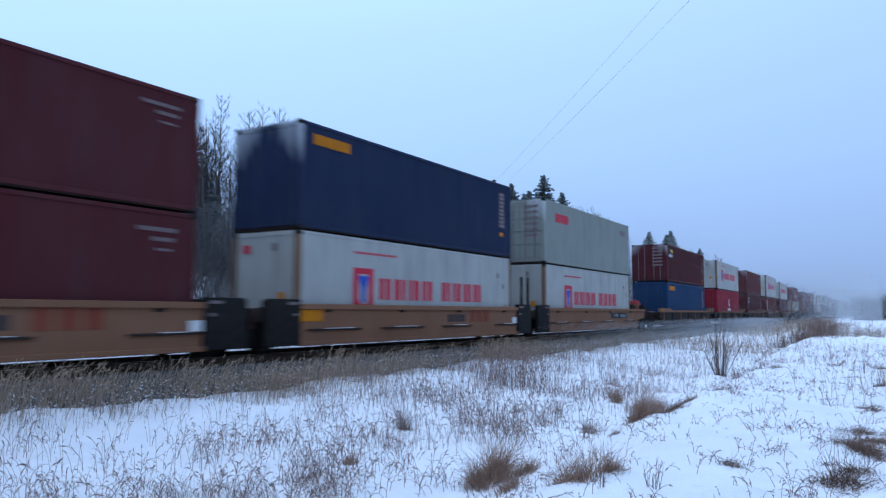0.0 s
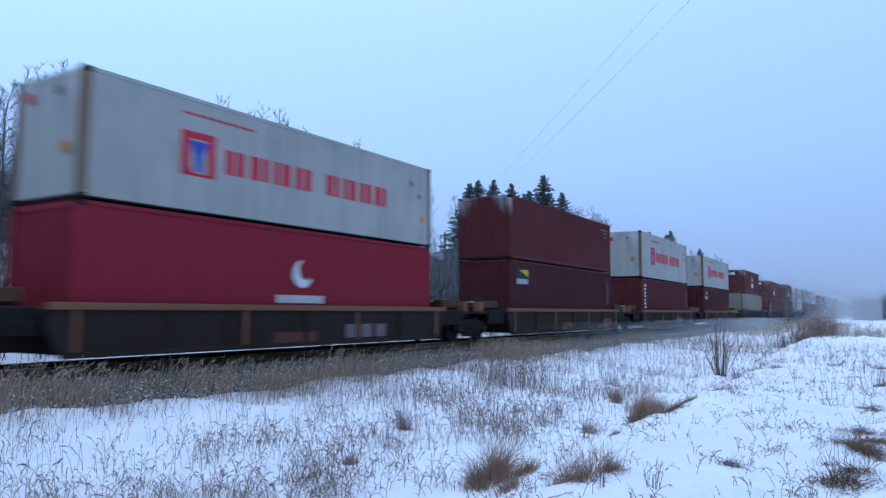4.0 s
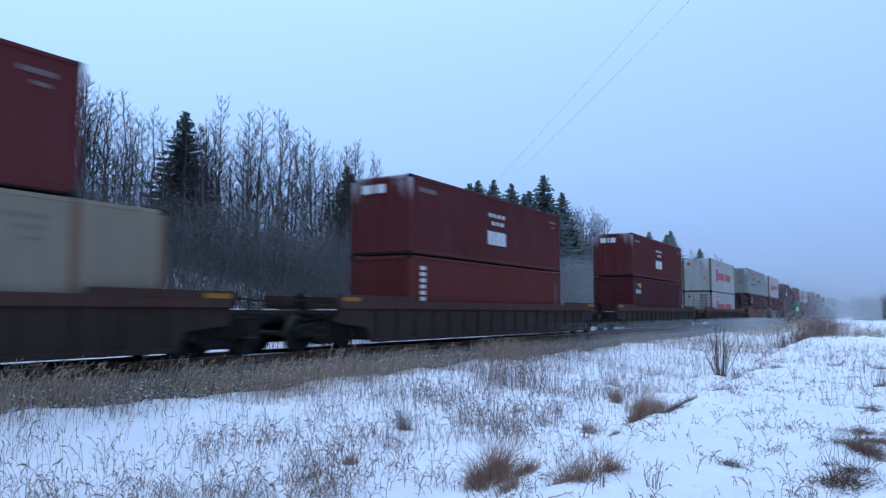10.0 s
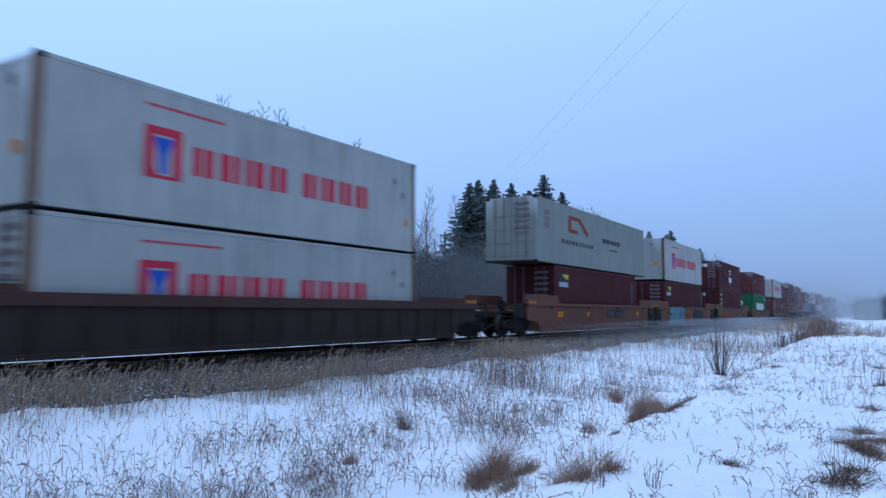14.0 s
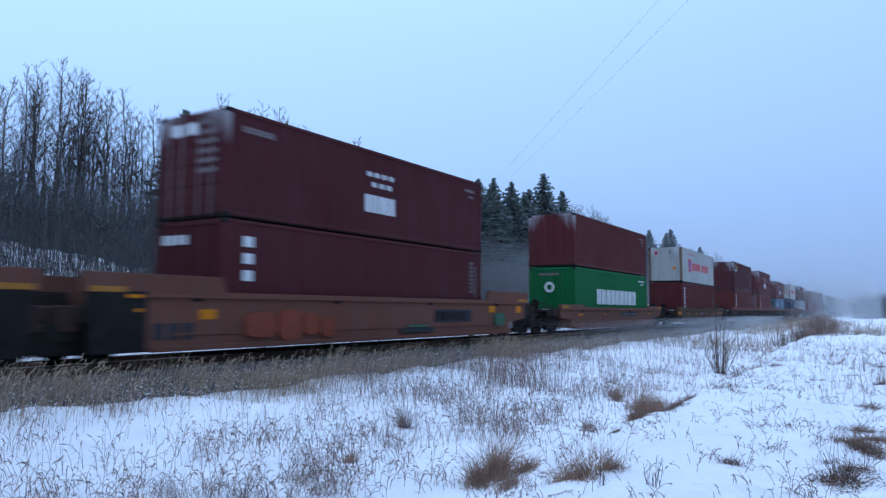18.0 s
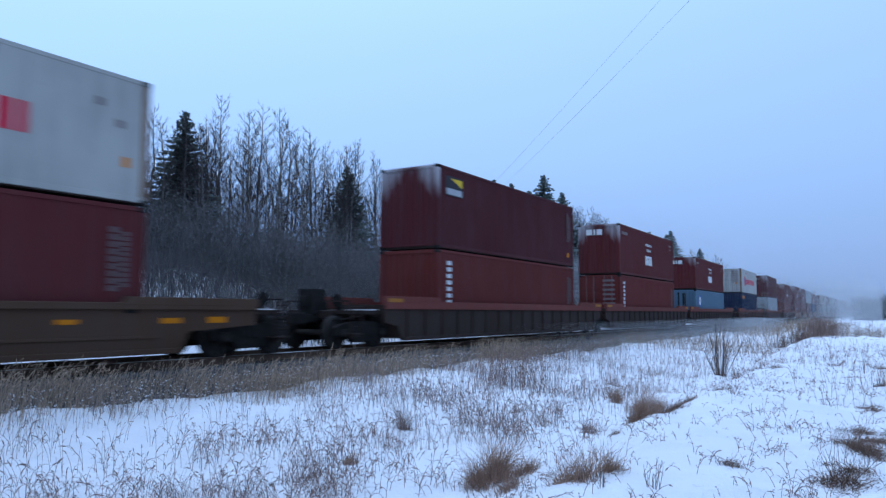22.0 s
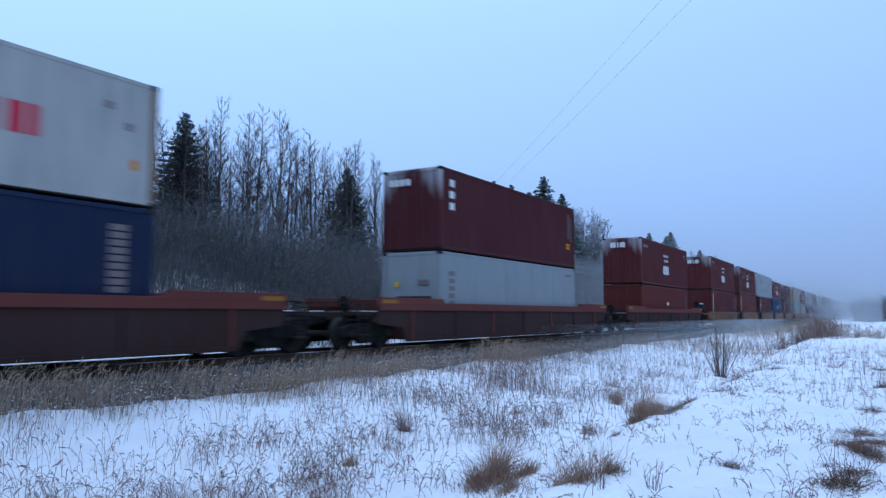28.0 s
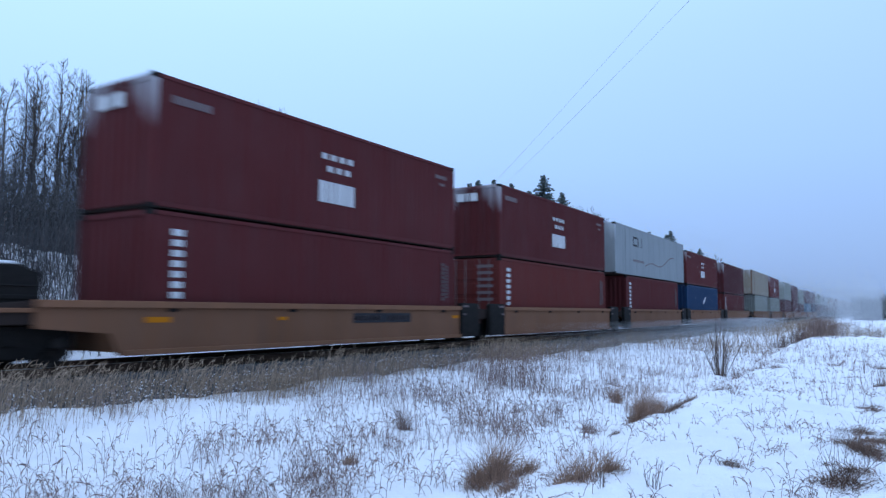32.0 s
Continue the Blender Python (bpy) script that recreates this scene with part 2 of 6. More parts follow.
def ground_z(x, y):
    x, y = np.asarray(x, float), np.asarray(y, float)
    d = track_y(x) - y
    near = np.interp(d, [1.85, 2.75, 3.0, 3.4, 8.5, 11.0], [-0.40, -0.60, -0.50, -0.57, -0.88, -0.86])
    far = np.interp(-d, [2.0, 3.5, 5.0, 11.0, 20.0, 45.0, 300.0], [-0.35, -0.7, -0.6, 0.0, 0.4, 1.2, 5.0])
    far = far + np.interp(x, [5, 12, 16, 20, 25, 40, 90], [3.6, 3.35, 3.0, 2.55, 2.0, 1.3, 1.3]) * np.clip((-d - 5.0) / 6.0, 0, 1)
    z = np.where(d > 0, near, far)
    soft = np.interp(x, [5, 9], [2.8, 1.5])
    up = np.clip((mound_edge(x) + soft / 2 - y) / soft, 0, 1)
    up = up * up * (3 - 2 * up)
    top = -0.33 + 0.10 * np.clip(x / 30, 0, 1.0) - 0.42 * np.clip((x - 40) / 14, 0, 1) ** 2
    z = np.where(d > 3, z + (top - z) * up, z)
    z = z - 0.5 * np.clip((x - 60) / 200, 0, 1) * (d > 4)
    calm = np.clip((np.abs(d) - 1.9) / 1.6, 0, 1)
    bed = np.clip((1.95 - np.abs(d)) / 0.2, 0, 1)
    return z + wave(x, y) * calm * np.where(d < 0, 1.8, 1.0) - 0.25 * bed


def grade(lo, hi, fine0, fine1, step, grow=1.16):
    out = list(np.arange(fine0, fine1 + 1e-6, step))
    s = step
    while out[-1] < hi:
        s = min(s * grow, 150)
        out.append(out[-1] + s)
    s, head = step, [fine0]
    while head[-1] > lo:
        s = min(s * grow, 150)
        head.append(head[-1] - s)
    return np.array(head[:0:-1] + out)


gx = grade(-2500, 3500, -1.0, 36.0, 0.17, 1.10)
gy1 = grade(-2500, 14.0, -1.0, 13.9, 0.13, 1.12)
gy1 = gy1[gy1 < 14.0]
gy2 = grade(14.0, 3500, 14.0, 48.0, 0.42, 1.13)
gy = np.concatenate([gy1, gy2])
GX, GY = np.meshgrid(gx, gy, indexing="ij")
GZ = ground_z(GX, GY)
nx_, ny_ = GX.shape
idx = np.arange(nx_ * ny_).reshape(nx_, ny_)
gf = np.stack([idx[:-1, :-1], idx[1:, :-1], idx[1:, 1:], idx[:-1, 1:]], -1).reshape(-1, 4)
me = raw_mesh("ground", np.stack([GX, GY, GZ], -1).reshape(-1, 3).tolist(), gf.tolist(), SNOW)
me.polygons.foreach_set("use_smooth", [True] * len(me.polygons))
tagged(new("ground", me), "snow-covered field with dry grass showing through", "ground", kind="structure")


# ---- ballast, rails, ties ----
def sweep(profile, s_list):
    """Carries a closed cross outline (offset across, height) along the line."""
    vs, fs, n = [], [], len(profile)
    for s in s_list:
        x, y, th = line(s)
        for o, z in profile:
            vs.append((x - math.sin(th) * o, y + math.cos(th) * o, z))
    for i in range(len(s_list) - 1):
        for j in range(n):
            k = (j + 1) % n
            fs.append((i * n + j, i * n + k, (i + 1) * n + k, (i + 1) * n + j))
    fs.append(tuple(range(n)))
    fs.append(tuple(reversed(range((len(s_list) - 1) * n, len(s_list) * n))))
    return vs, fs


S_TRACK = [-300, -150, -60] + list(np.arange(-30, 260, 5.0)) + [300, 400, 600, 900, 1500, 2500]
v_, f_ = sweep([(-3.1, -0.85), (-3.0, -0.50), (-1.75, -0.2), (1.75, -0.2), (2.4, -0.42), (2.5, -0.75)], S_TRACK)
tagged(new("ballast_bed", raw_mesh("ballast_bed", v_, f_, BALLAST)), "grey crushed-stone ballast bed dusted with snow", "ballast", kind="structure")

track = tagged(new("railway_track"), "single railway track on dark wooden ties", "railway track", kind="structure")
for side in (-1, 1):
    c = side * 0.755
    v_, f_ = sweep([(c - 0.07, -0.17), (c + 0.07, -0.17), (c + 0.02, -0.14), (c + 0.012, -0.04), (c + 0.034, -0.035), (c + 0.034, -0.012), (c - 0.034, -0.012), (c - 0.034, -0.035), (c - 0.012, -0.04), (c - 0.02, -0.14)], S_TRACK)
    rail = part("rail", raw_mesh("rail", v_, f_, RAILWEB), track, "rusty steel rail")
    v_, f_ = sweep([(c - 0.034, -0.010), (c + 0.034, -0.010), (c + 0.028, 0.0), (c - 0.028, 0.0)], S_TRACK)
    part("rail_head", raw_mesh("rail_head", v_, f_, RAILSTEEL), rail, "bright worn running surface")
tie_me = Geo().box(-0.115, 0.115, -1.3, 1.3, -0.36, -0.172).mesh("tie", TIE, 0.012)
for i in range(240):
    x, y, th = line(-4 + i * 0.56)
    part("tie", tie_me, track, at=pose(x, y, random.uniform(-0.008, 0.008), 0, 0, math.degrees(th) + random.uniform(-1, 1)))

# loose stones on the near shoulder and a rim of them at its foot
rng = np.random.default_rng(4)


def stones(name, n, s0, s1, o0, o1, size, mat, label):
    base = np.array([(1, 0, 0), (-1, 0, 0), (0, 1, 0), (0, -1, 0), (0, 0, 1), (0, 0, -1)], float)
    faces = np.array([(0, 2, 4), (2, 1, 4), (1, 3, 4), (3, 0, 4), (2, 0, 5), (1, 2, 5), (3, 1, 5), (0, 3, 5)])
    s = s0 + (s1 - s0) * rng.random(n) ** 1.6
    o = rng.uniform(o0, o1, n)
    z = np.interp(np.abs(o), [0, 1.75, 3.0, 3.4, 4.0], [-0.2, -0.2, -0.50, -0.57, -0.6])
    y = track_y(s) + o
    r = size * rng.uniform(0.5, 1.5, (n, 1, 1))
    v = base[None] * r * rng.uniform(0.55, 1.25, (n, 6, 3))
    a = rng.uniform(0, 6.28, n)
    ca, sa = np.cos(a)[:, None], np.sin(a)[:, None]
    vx = v[..., 0] * ca - v[..., 1] * sa + 0.3 * v[..., 2]
    vy = v[..., 0] * sa + v[..., 1] * ca
    v = np.stack([vx + s[:, None], vy + y[:, None], v[..., 2] * 0.8 + z[:, None] + 0.006], -1).reshape(-1, 3)
    f = (np.arange(n)[:, None, None] * 6 + faces[None]).reshape(-1, 3)
    return tagged(new(name, raw_mesh(name, v.tolist(), f.tolist(), mat)), label, "ballast stones", kind="stuff")


stones("ballast_stones", 20000, 3, 60, -3.08, -0.95, 0.026, STONE, "loose angular grey ballast stones on the shoulder")
stones("snow_on_ballast", 5000, 3, 60, -3.15, -2.0, 0.020, SNOW, "small clumps of snow between the ballast stones")
stones("ballast_stones", 1500, 3, 60, -0.9, 0.9, 0.04, STONE, "loose ballast stones between the rails")


# ---- trees ----
def aspen_mesh(seed, h, limbs, fine, thick=1.0):
    """Trunk and bare crown of a slim aspen, h metres tall: a clean stem, then limbs that sweep upward with forked twigs."""
    r = np.random.default_rng(seed)
    k = 10
    tz = np.linspace(0, h, k)
    bend = np.cumsum(r.normal(0, 0.11, (k, 2)), axis=0)
    bend -= bend[0]
    tp = np.column_stack([bend, tz])
    tr = 0.078 * (h / 13) * (1 - tz / h) ** 0.75 + 0.008
    trunk = tubes(tp[:-1], tp[1:], tr[:-1], tr[1:], 6)
    P0, P1, R0, R1 = [], [], [], []

    def stick(a, b, r0, r1):
        P0.append(a), P1.append(b), R0.append(r0), R1.append(r1)

    for i in range(limbs):
        t = 0.30 + 0.68 * ((i + r.random()) / limbs) ** 0.85
        a = 2.4 * i + r.uniform(-0.6, 0.6)
        p = np.array([np.interp(t * h, tz, tp[:, j]) for j in range(3)])
        ln = (0.23 * h * (1 - t) ** 0.75 + 0.35) * r.uniform(0.55, 1.2) * (0.6 if t < 0.42 else 1.0)
        out = r.uniform(0.6, 1.05)                      # lean from upright, less towards the tip of each limb
        rad = 0.008 + 0.017 * (1 - t)
        seg = 4
        for q in range(seg):
            lean = out * (1 - 0.16 * q)
            d = np.array([math.sin(lean) * math.cos(a), math.sin(lean) * math.sin(a), math.cos(lean)]) + r.normal(0, 0.10, 3)
            d /= np.linalg.norm(d)
            p2 = p + d * ln / seg
            stick(p, p2, rad * (1 - 0.2 * q), rad * (1 - 0.2 * (q + 1)) + 0.002)
            for _ in range(2 if fine or q > 1 else 1):
                e = d + r.normal(0, 0.42, 3) + np.array([0, 0, 0.25])
                e /= np.linalg.norm(e)
                l2 = ln * r.uniform(0.20, 0.42)
                b0 = p + (p2 - p) * r.random()
                b1 = b0 + e * l2
                stick(b0, b1, 0.0088, 0.0052)
                for _ in range(3):
                    g = e + r.normal(0, 0.36, 3) + np.array([0, 0, 0.15])
                    g /= np.linalg.norm(g)
                    c0 = b0 + (b1 - b0) * r.uniform(0.3, 1.0)
                    stick(c0, c0 + g * l2 * r.uniform(0.4, 0.8), 0.0058, 0.0032)
            p = p2
    crown = tubes(np.array(P0), np.array(P1), np.array(R0) * thick, np.array(R1) * thick, 3)
    return (raw_mesh("aspen_trunk", trunk[0].tolist(), trunk[1].tolist(), BARK), raw_mesh("aspen_crown", crown[0].tolist(), crown[1].tolist(), TWIG))


ASPENS = [aspen_mesh(s, 13.0, 34, True) for s in (1, 2, 3, 4, 5, 6, 7)]
THIN = [aspen_mesh(s, 12.0, 24, False) for s in (11, 12, 13, 16)]
AWAY = [aspen_mesh(s, 12.0, 30, False, 1.25) for s in (14, 15, 17)]


def spruce_mesh(seed, h):
    r = np.random.default_rng(seed)
    trunk = tubes([(0, 0, 0), (0, 0, h * 0.6)], [(0, 0, h * 0.6), (0, 0, h)], [0.16, 0.09], [0.09, 0.01], 6)
    V, F, n = [], [], 0
    levels = int(h * 5.4)
    for i in range(levels):
        t = (i + 0.3) / levels
        z = h * (0.05 + 0.95 * t)
        reach = 0.235 * h * (1 - t) ** 0.85 + 0.12
        m = int(9 + 6 * (1 - t))
        for j in range(m):
            a = 6.283 * (j + r.random()) / m
            ln = reach * r.uniform(0.55, 1.2)
            ca, sa = math.cos(a), math.sin(a)
            droop, zz = r.uniform(-0.5, -0.12) - 0.2 * (1 - t), z + r.uniform(-0.14, 0.14)
            w = 0.10 + 0.20 * ln
            for q in range(3):
                u0, u1 = q / 3, (q + 1.3) / 3

                def pt(u, side, lift):
                    x, yy = u * ln, side * w * (0.85 - 0.6 * u)
                    return (x * ca - yy * sa, x * sa + yy * ca, zz + droop * u * ln + lift + 0.25 * u * u * ln)
                j1, j2 = r.uniform(-0.08, 0.08), r.uniform(-0.12, 0.05)
                V += [pt(u0, 0, 0.05), pt((u0 + u1) / 2, 1, -0.12 + j1), pt(min(u1, 1.1), r.uniform(-0.4, 0.4), j2), pt((u0 + u1) / 2, -1, -0.12 - j1)]
                F += [(n, n + 1, n + 2), (n, n + 2, n + 3)]
                n += 4
    return (raw_mesh("spruce_trunk", trunk[0].tolist(), trunk[1].tolist(), SPRUCEBARK), raw_mesh("spruce_needles", V, F, NEEDLE))


SPRUCES = [spruce_mesh(s, 14.0) for s in (21, 22, 23)]


def tree(kind, x, y, h, label, group):
    z = float(ground_z(x, y)) - 0.1
    t = tagged(new("aspen_tree" if kind != "spruce" else "spruce_tree"), label, "tree", group)
    meshes, full = {"aspen": (random.choice(ASPENS), 13.0), "thin": (random.choice(THIN), 12.0), "away": (random.choice(AWAY), 12.0), "spruce": (random.choice(SPRUCES), 14.0)}[kind]
    k = h / full if kind == "spruce" else h / (full * 1.045)
    w = k * random.uniform(1.3, 1.45) * (1.0 if x < 30 else 1.08) if kind == "spruce" else max(k, 0.75) * random.uniform(0.85, 1.25)
    part("trunk", meshes[0], t)
    part("crown", meshes[1], t)
    t.matrix_basis = pose(x, y, z, random.uniform(-2, 2), random.uniform(-2, 2), random.uniform(0, 360)) @ Matrix.Diagonal((w, w, k, 1))
    return t


random.seed(7)
ASP = "tall bare aspen with grey trunk and fine leafless twigs"
FEW = "slender bare aspen in the winter woods"
# the edge of the wood: (x, y, top above railhead) of the trees that stand out
for x, y, top in ((17.5, 31, 11.9), (16.0, 30, 11.4), (15.2, 31, 11.2), (19.3, 34, 13.9), (20.5, 34, 13.6), (22.0, 34, 13.0), (18.5, 32, 12.4), (24.4, 34, 12.9), (25.0, 30, 11.2),
                  (28.9, 34, 14.6), (31.9, 34, 14.7), (33.0, 33.5, 13.6), (34.7, 34, 15.3), (35.4, 34.5, 14.6), (30.3, 33, 12.8), (37.6, 34, 13.3), (38.8, 34.3, 13.6), (41.0, 34, 13.7), (41.9, 34, 14.0),
                  (43.1, 34.5, 13.0), (44.3, 34, 12.0), (45.4, 34, 11.0), (46.9, 34, 9.6), (49.0, 34.5, 7.9), (51.5, 36, 7.3), (26.8, 33.5, 12.2), (27.6, 33, 12.6), (39.8, 34, 12.9)):
    tree("aspen", x, y, top - float(ground_z(x, y)), ASP, "trees along the wood's edge")
for x, y, top in ((26.4, 34, 12.6), (41.3, 34, 11.9), (26.9, 35.5, 9.0), (41.9, 35, 9.6), (25.8, 33.3, 7.5), (58.6, 33.8, 13.2), (60.5, 33.5, 13.8), (62.2, 33.8, 13.2), (63.9, 34, 14.4), (65.6, 34.5, 13.7), (67.5, 34, 14.7), (69.4, 34.2, 13.6), (71.2, 34, 14.1), (73.0, 34.2, 14.8), (75.9, 34, 16.8),
                  (77.8, 34.8, 14.7), (79.8, 34.3, 13.6), (82.6, 34, 15.9), (84.6, 34.5, 13.9), (66.0, 37, 13.8), (72.0, 38, 14.9), (119.0, 34, 14.4), (122.5, 35, 13.4), (128.5, 34, 14.8), (133.5, 34, 16.0), (137.0, 35, 14.4), (156.0, 34, 14.5), (159.0, 36, 13.0)):
    tree("spruce", x, y, top - float(ground_z(x, y)), "dark green spruce with drooping branches", "spruces in the wood")
for i in range(62):                                      # more of the edge, a little lower than the trees that stand out
    x = 6 + 41 * (i + random.random()) / 62
    top = float(np.interp(x, [6, 15, 20, 24, 29, 35, 42, 45, 47], [11.5, 11.5, 13.3, 12.6, 14.0, 14.4, 13.6, 11.0, 9.2])) - random.uniform(0.3, 3.0)
    y = random.uniform(30.5, 36)
    tree("aspen", x, y, top - float(ground_z(x, y)), ASP, "trees along the wood's edge")
for i in range(130):                                      # the wood behind its edge
    x = 4 + 46 * (i + random.random()) / 130
    y = random.uniform(31.5, 47)
    tree("aspen" if i % 3 == 0 else "thin", x, y, random.uniform(7.2, 10.6) + (y - 31) * 0.12, FEW, "aspens within the wood")
for i in range(84):
    x = 84 + 122 * random.random()
    y = random.uniform(33, 48)
    tree("away", x, y, random.uniform(9.5, 13.5), FEW, "aspens within the wood")
for i in range(14):                                      # a stand of tall bare trees beyond the spruces
    y = random.uniform(34, 37)
    tree("away", random.uniform(90, 101), y, random.uniform(12.4, 14.2), FEW, "aspens within the wood")
for i in range(16):
    tree("away", random.uniform(56, 90), random.uniform(36, 50), random.uniform(8.5, 12), FEW, "aspens within the wood")


# thickets and far woods: uncountable stems
def thicket(name, n, x0, x1, y0, y1, h0, h1, rad, mat, label, kids=3, power=1.0, dip=0.0):
    x = x0 + (x1 - x0) * rng.random(n) ** power
    y = y0 + np.interp(x, [19, 24], [0, dip]) + (y1 - y0) * rng.random(n)
    p0 = np.column_stack([x, y, ground_z(x, y) - 0.05])
    h = rng.uniform(h0, h1, n) * rng.uniform(0.7, 1.0, n)
    p1 = p0 + np.column_stack([rng.normal(0, 0.16, n) * h, rng.normal(0, 0.16, n) * h, h])
    A, B, R = [p0], [p1], [np.full(n, rad)]
    for _ in range(kids):
        t = rng.uniform(0.25, 0.9, (n, 1))
        b = p0 + (p1 - p0) * t
        e = np.column_stack([rng.normal(0, 0.5, n), rng.normal(0, 0.5, n), rng.uniform(0.1, 0.8, n)]) * (h * 0.5)[:, None]
        A.append(b), B.append(b + e), R.append(np.full(n, rad * 0.6))
    v, f = tubes(np.vstack(A), np.vstack(B), np.concatenate(R), np.concatenate(R) * 0.5, 3)
    return tagged(new(name, raw_mesh(name, v.tolist(), f.tolist(), mat)), label, "thicket", kind="stuff")


thicket("thicket", 12000, 2, 62, 25.4, 38, 1.2, 4.4, 0.016, BRUSH, "dense dark leafless thicket under the trees", 4, dip=-3.2)
thicket("thicket", 4500, 44, 200, 27, 46, 1.5, 5.6, 0.045, BRUSH, "dense dark leafless thicket under the trees", 4)
thicket("bank_brush", 11000, 3, 80, 19.6, 26.5, 0.3, 1.3, 0.013, BRUSH, "low brown brush on the snowy bank", 2, 1.3)
thicket("bank_brush", 4200, 3, 24, 21.8, 28.0, 0.5, 1.8, 0.012, BRUSH, "low brown brush on the snowy bank", 1, 1.0)
thicket("far_wood", 2600, 170, 520, 34, 90, 6, 13, 0.07, BRUSH, "far bare wood along the line", 4)
thicket("far_wood", 4200, 250, 330, -45, 11, 3.5, 8.6, 0.06, BRUSH, "far dark wood beyond the field", 5)
thicket("roadside_brush", 300, 40, 130, 0.5, 7.5, 0.25, 0.9, 0.009, SHRUBWOOD, "brown leafless brush beside the line", 3, 1.5)


# ---- power line ----
def cable(name, a, b, sag, r, parent):
    n, k, v, f = 48, 6, [], []
    side = (Vector(b) - Vector(a)).cross(Vector((0, 0, 1))).normalized()
    for i in range(n + 1):
        p = Vector(a).lerp(Vector(b), i / n) - Vector((0, 0, 4 * sag * (i / n) * (1 - i / n)))
        for j in range(k):
            v.append(p + side * (r * math.cos(j * 6.2832 / k)) + Vector((0, 0, r * math.sin(j * 6.2832 / k))))
    for i in range(n):
        f += [(i * k + j, i * k + (j + 1) % k, (i + 1) * k + (j + 1) % k, (i + 1) * k + j) for j in range(k)]
    return part(name, raw_mesh(name, v, f, WIRE), parent)


POLES = ((66.0, 41.0), (-22.5, -26.3))
tops = []
for (x, y), top in zip(POLES, (9.6, 10.5)):
    z = float(ground_z(x, y))
    pole = tagged(new("utility_pole"), "weathered wooden utility pole with a crossarm", "utility pole", "poles of the power line")
    pole.matrix_basis = pose(x, y, z - 0.2, 0, 0, 37.7)
    hh = top - z + 0.2
    part("pole", Geo().cyl((0, 0), 0.15, 0, hh, "z", 10, 0.10).mesh("pole", POLEWOOD), pole)
    part("crossarm", Geo().box(-0.06, 0.06, -0.6, 0.6, hh - 0.45, hh - 0.33).mesh("crossarm", POLEWOOD, 0.01), pole)
    for o in (-0.37, 0.37):
        part("insulator", Geo().cyl((0, o), 0.05, hh - 0.33, hh - 0.18, "z", 8, 0.035).mesh("insulator", WIRE), pole)
    tops.append([pole.matrix_basis @ Vector((0, o, hh - 0.18)) for o in (-0.37, 0.37)])
wires = tagged(new("overhead_wires"), "two thin grey overhead power wires crossing the line", "power line")
for a, b in zip(*tops):
    cable("wire", a, b, 1.1, 0.0045, wires)

# ---- snow mist in the air along the line: fine flakes, too many to count ----
def mist(n, x0, x1, y0, y1, z0, z1, size, seed=31, even=False, label="fine pale snow mist hanging along the line"):
    r = np.random.default_rng(seed)
    x = x0 + (x1 - x0) * r.random(n) ** 0.9
    c = np.column_stack([x, r.uniform(y0, y1, n), z0 + (z1 - z0) * r.random(n) ** 1.1])
    s = (size * (1.0 if even else 0.12 + 0.88 * x / 150.0) * r.uniform(0.6, 1.3, n))[:, None]
    a, b = r.normal(0, 1, (n, 3)), r.normal(0, 1, (n, 3))
    a /= np.linalg.norm(a, axis=1, keepdims=True)
    b -= a * np.sum(a * b, 1, keepdims=True)
    b /= np.linalg.norm(b, axis=1, keepdims=True)
    v = np.stack([c + a * s * 0.6, c - a * s * 0.4 + b * s * 0.5, c - a * s * 0.4 - b * s * 0.5], 1).reshape(-1, 3)
    me = bpy.data.meshes.new("snow_mist")
    me.vertices.add(3 * n)
    me.vertices.foreach_set("co", v.ravel())
    me.loops.add(3 * n)
    me.loops.foreach_set("vertex_index", np.arange(3 * n))
    me.polygons.add(n)
    me.polygons.foreach_set("loop_start", np.arange(n) * 3)
    me.update(calc_edges=True)
    m, nt, bsdf = material("airborne_snow")
    tr = nt.nodes.new("ShaderNodeBsdfTranslucent")
    df = nt.nodes.new("ShaderNodeBsdfDiffuse")
    mx = nt.nodes.new("ShaderNodeMixShader")
    for sh in (tr, df):
        sh.inputs["Color"].default_value = (0.55, 0.57, 0.59, 1)
    nt.links.new(tr.outputs[0], mx.inputs[1])
    nt.links.new(df.outputs[0], mx.inputs[2])
    nt.links.new(mx.outputs[0], nt.nodes["Material Output"].inputs["Surface"])
    me.materials.append(m)
    return tagged(new("snow_mist", me), label, "mist", kind="stuff")


mist(700000, 54, 320, 3, 21, -0.7, 8.5, 0.032)
mist(540000, 3, 62, 16.8, 22.0, -0.4, 5.0, 0.040, 32, False, "fine snow dust blown up behind the train")
mist(130000, 40, 112, 20, 32.5, 0.0, 11.5, 0.052, 35, False, "fine pale snow mist before the far spruces")
mist(190000, 26, 80, 9.2, 13.0, -0.7, 0.6, 0.033, 34)
mist(22000, 120, 240, -9, 4, -0.9, 7.0, 0.046, 33)

# ---- dry grass, weeds and shrubs in the snow ----
def arcs(p0, az, tilt, curl, ln, rad, tip=0.35, seg=4):
    """Blades that rise from p0 at a tilt from upright and curl over along their length: segments and radii."""
    A, B, R0, R1, p = [], [], [], [], p0
    for k in range(seg):
        th = tilt + curl * ((k + 0.5) / seg) ** 1.4
        q = p + np.column_stack([np.sin(th) * np.cos(az), np.sin(th) * np.sin(az), np.cos(th)]) * (ln / seg)[:, None]
        A.append(p), B.append(q), R0.append(rad * (1 - (1 - tip) * k / seg)), R1.append(rad * (1 - (1 - tip) * (k + 1) / seg))
        p = q
    return A, B, R0, R1, p


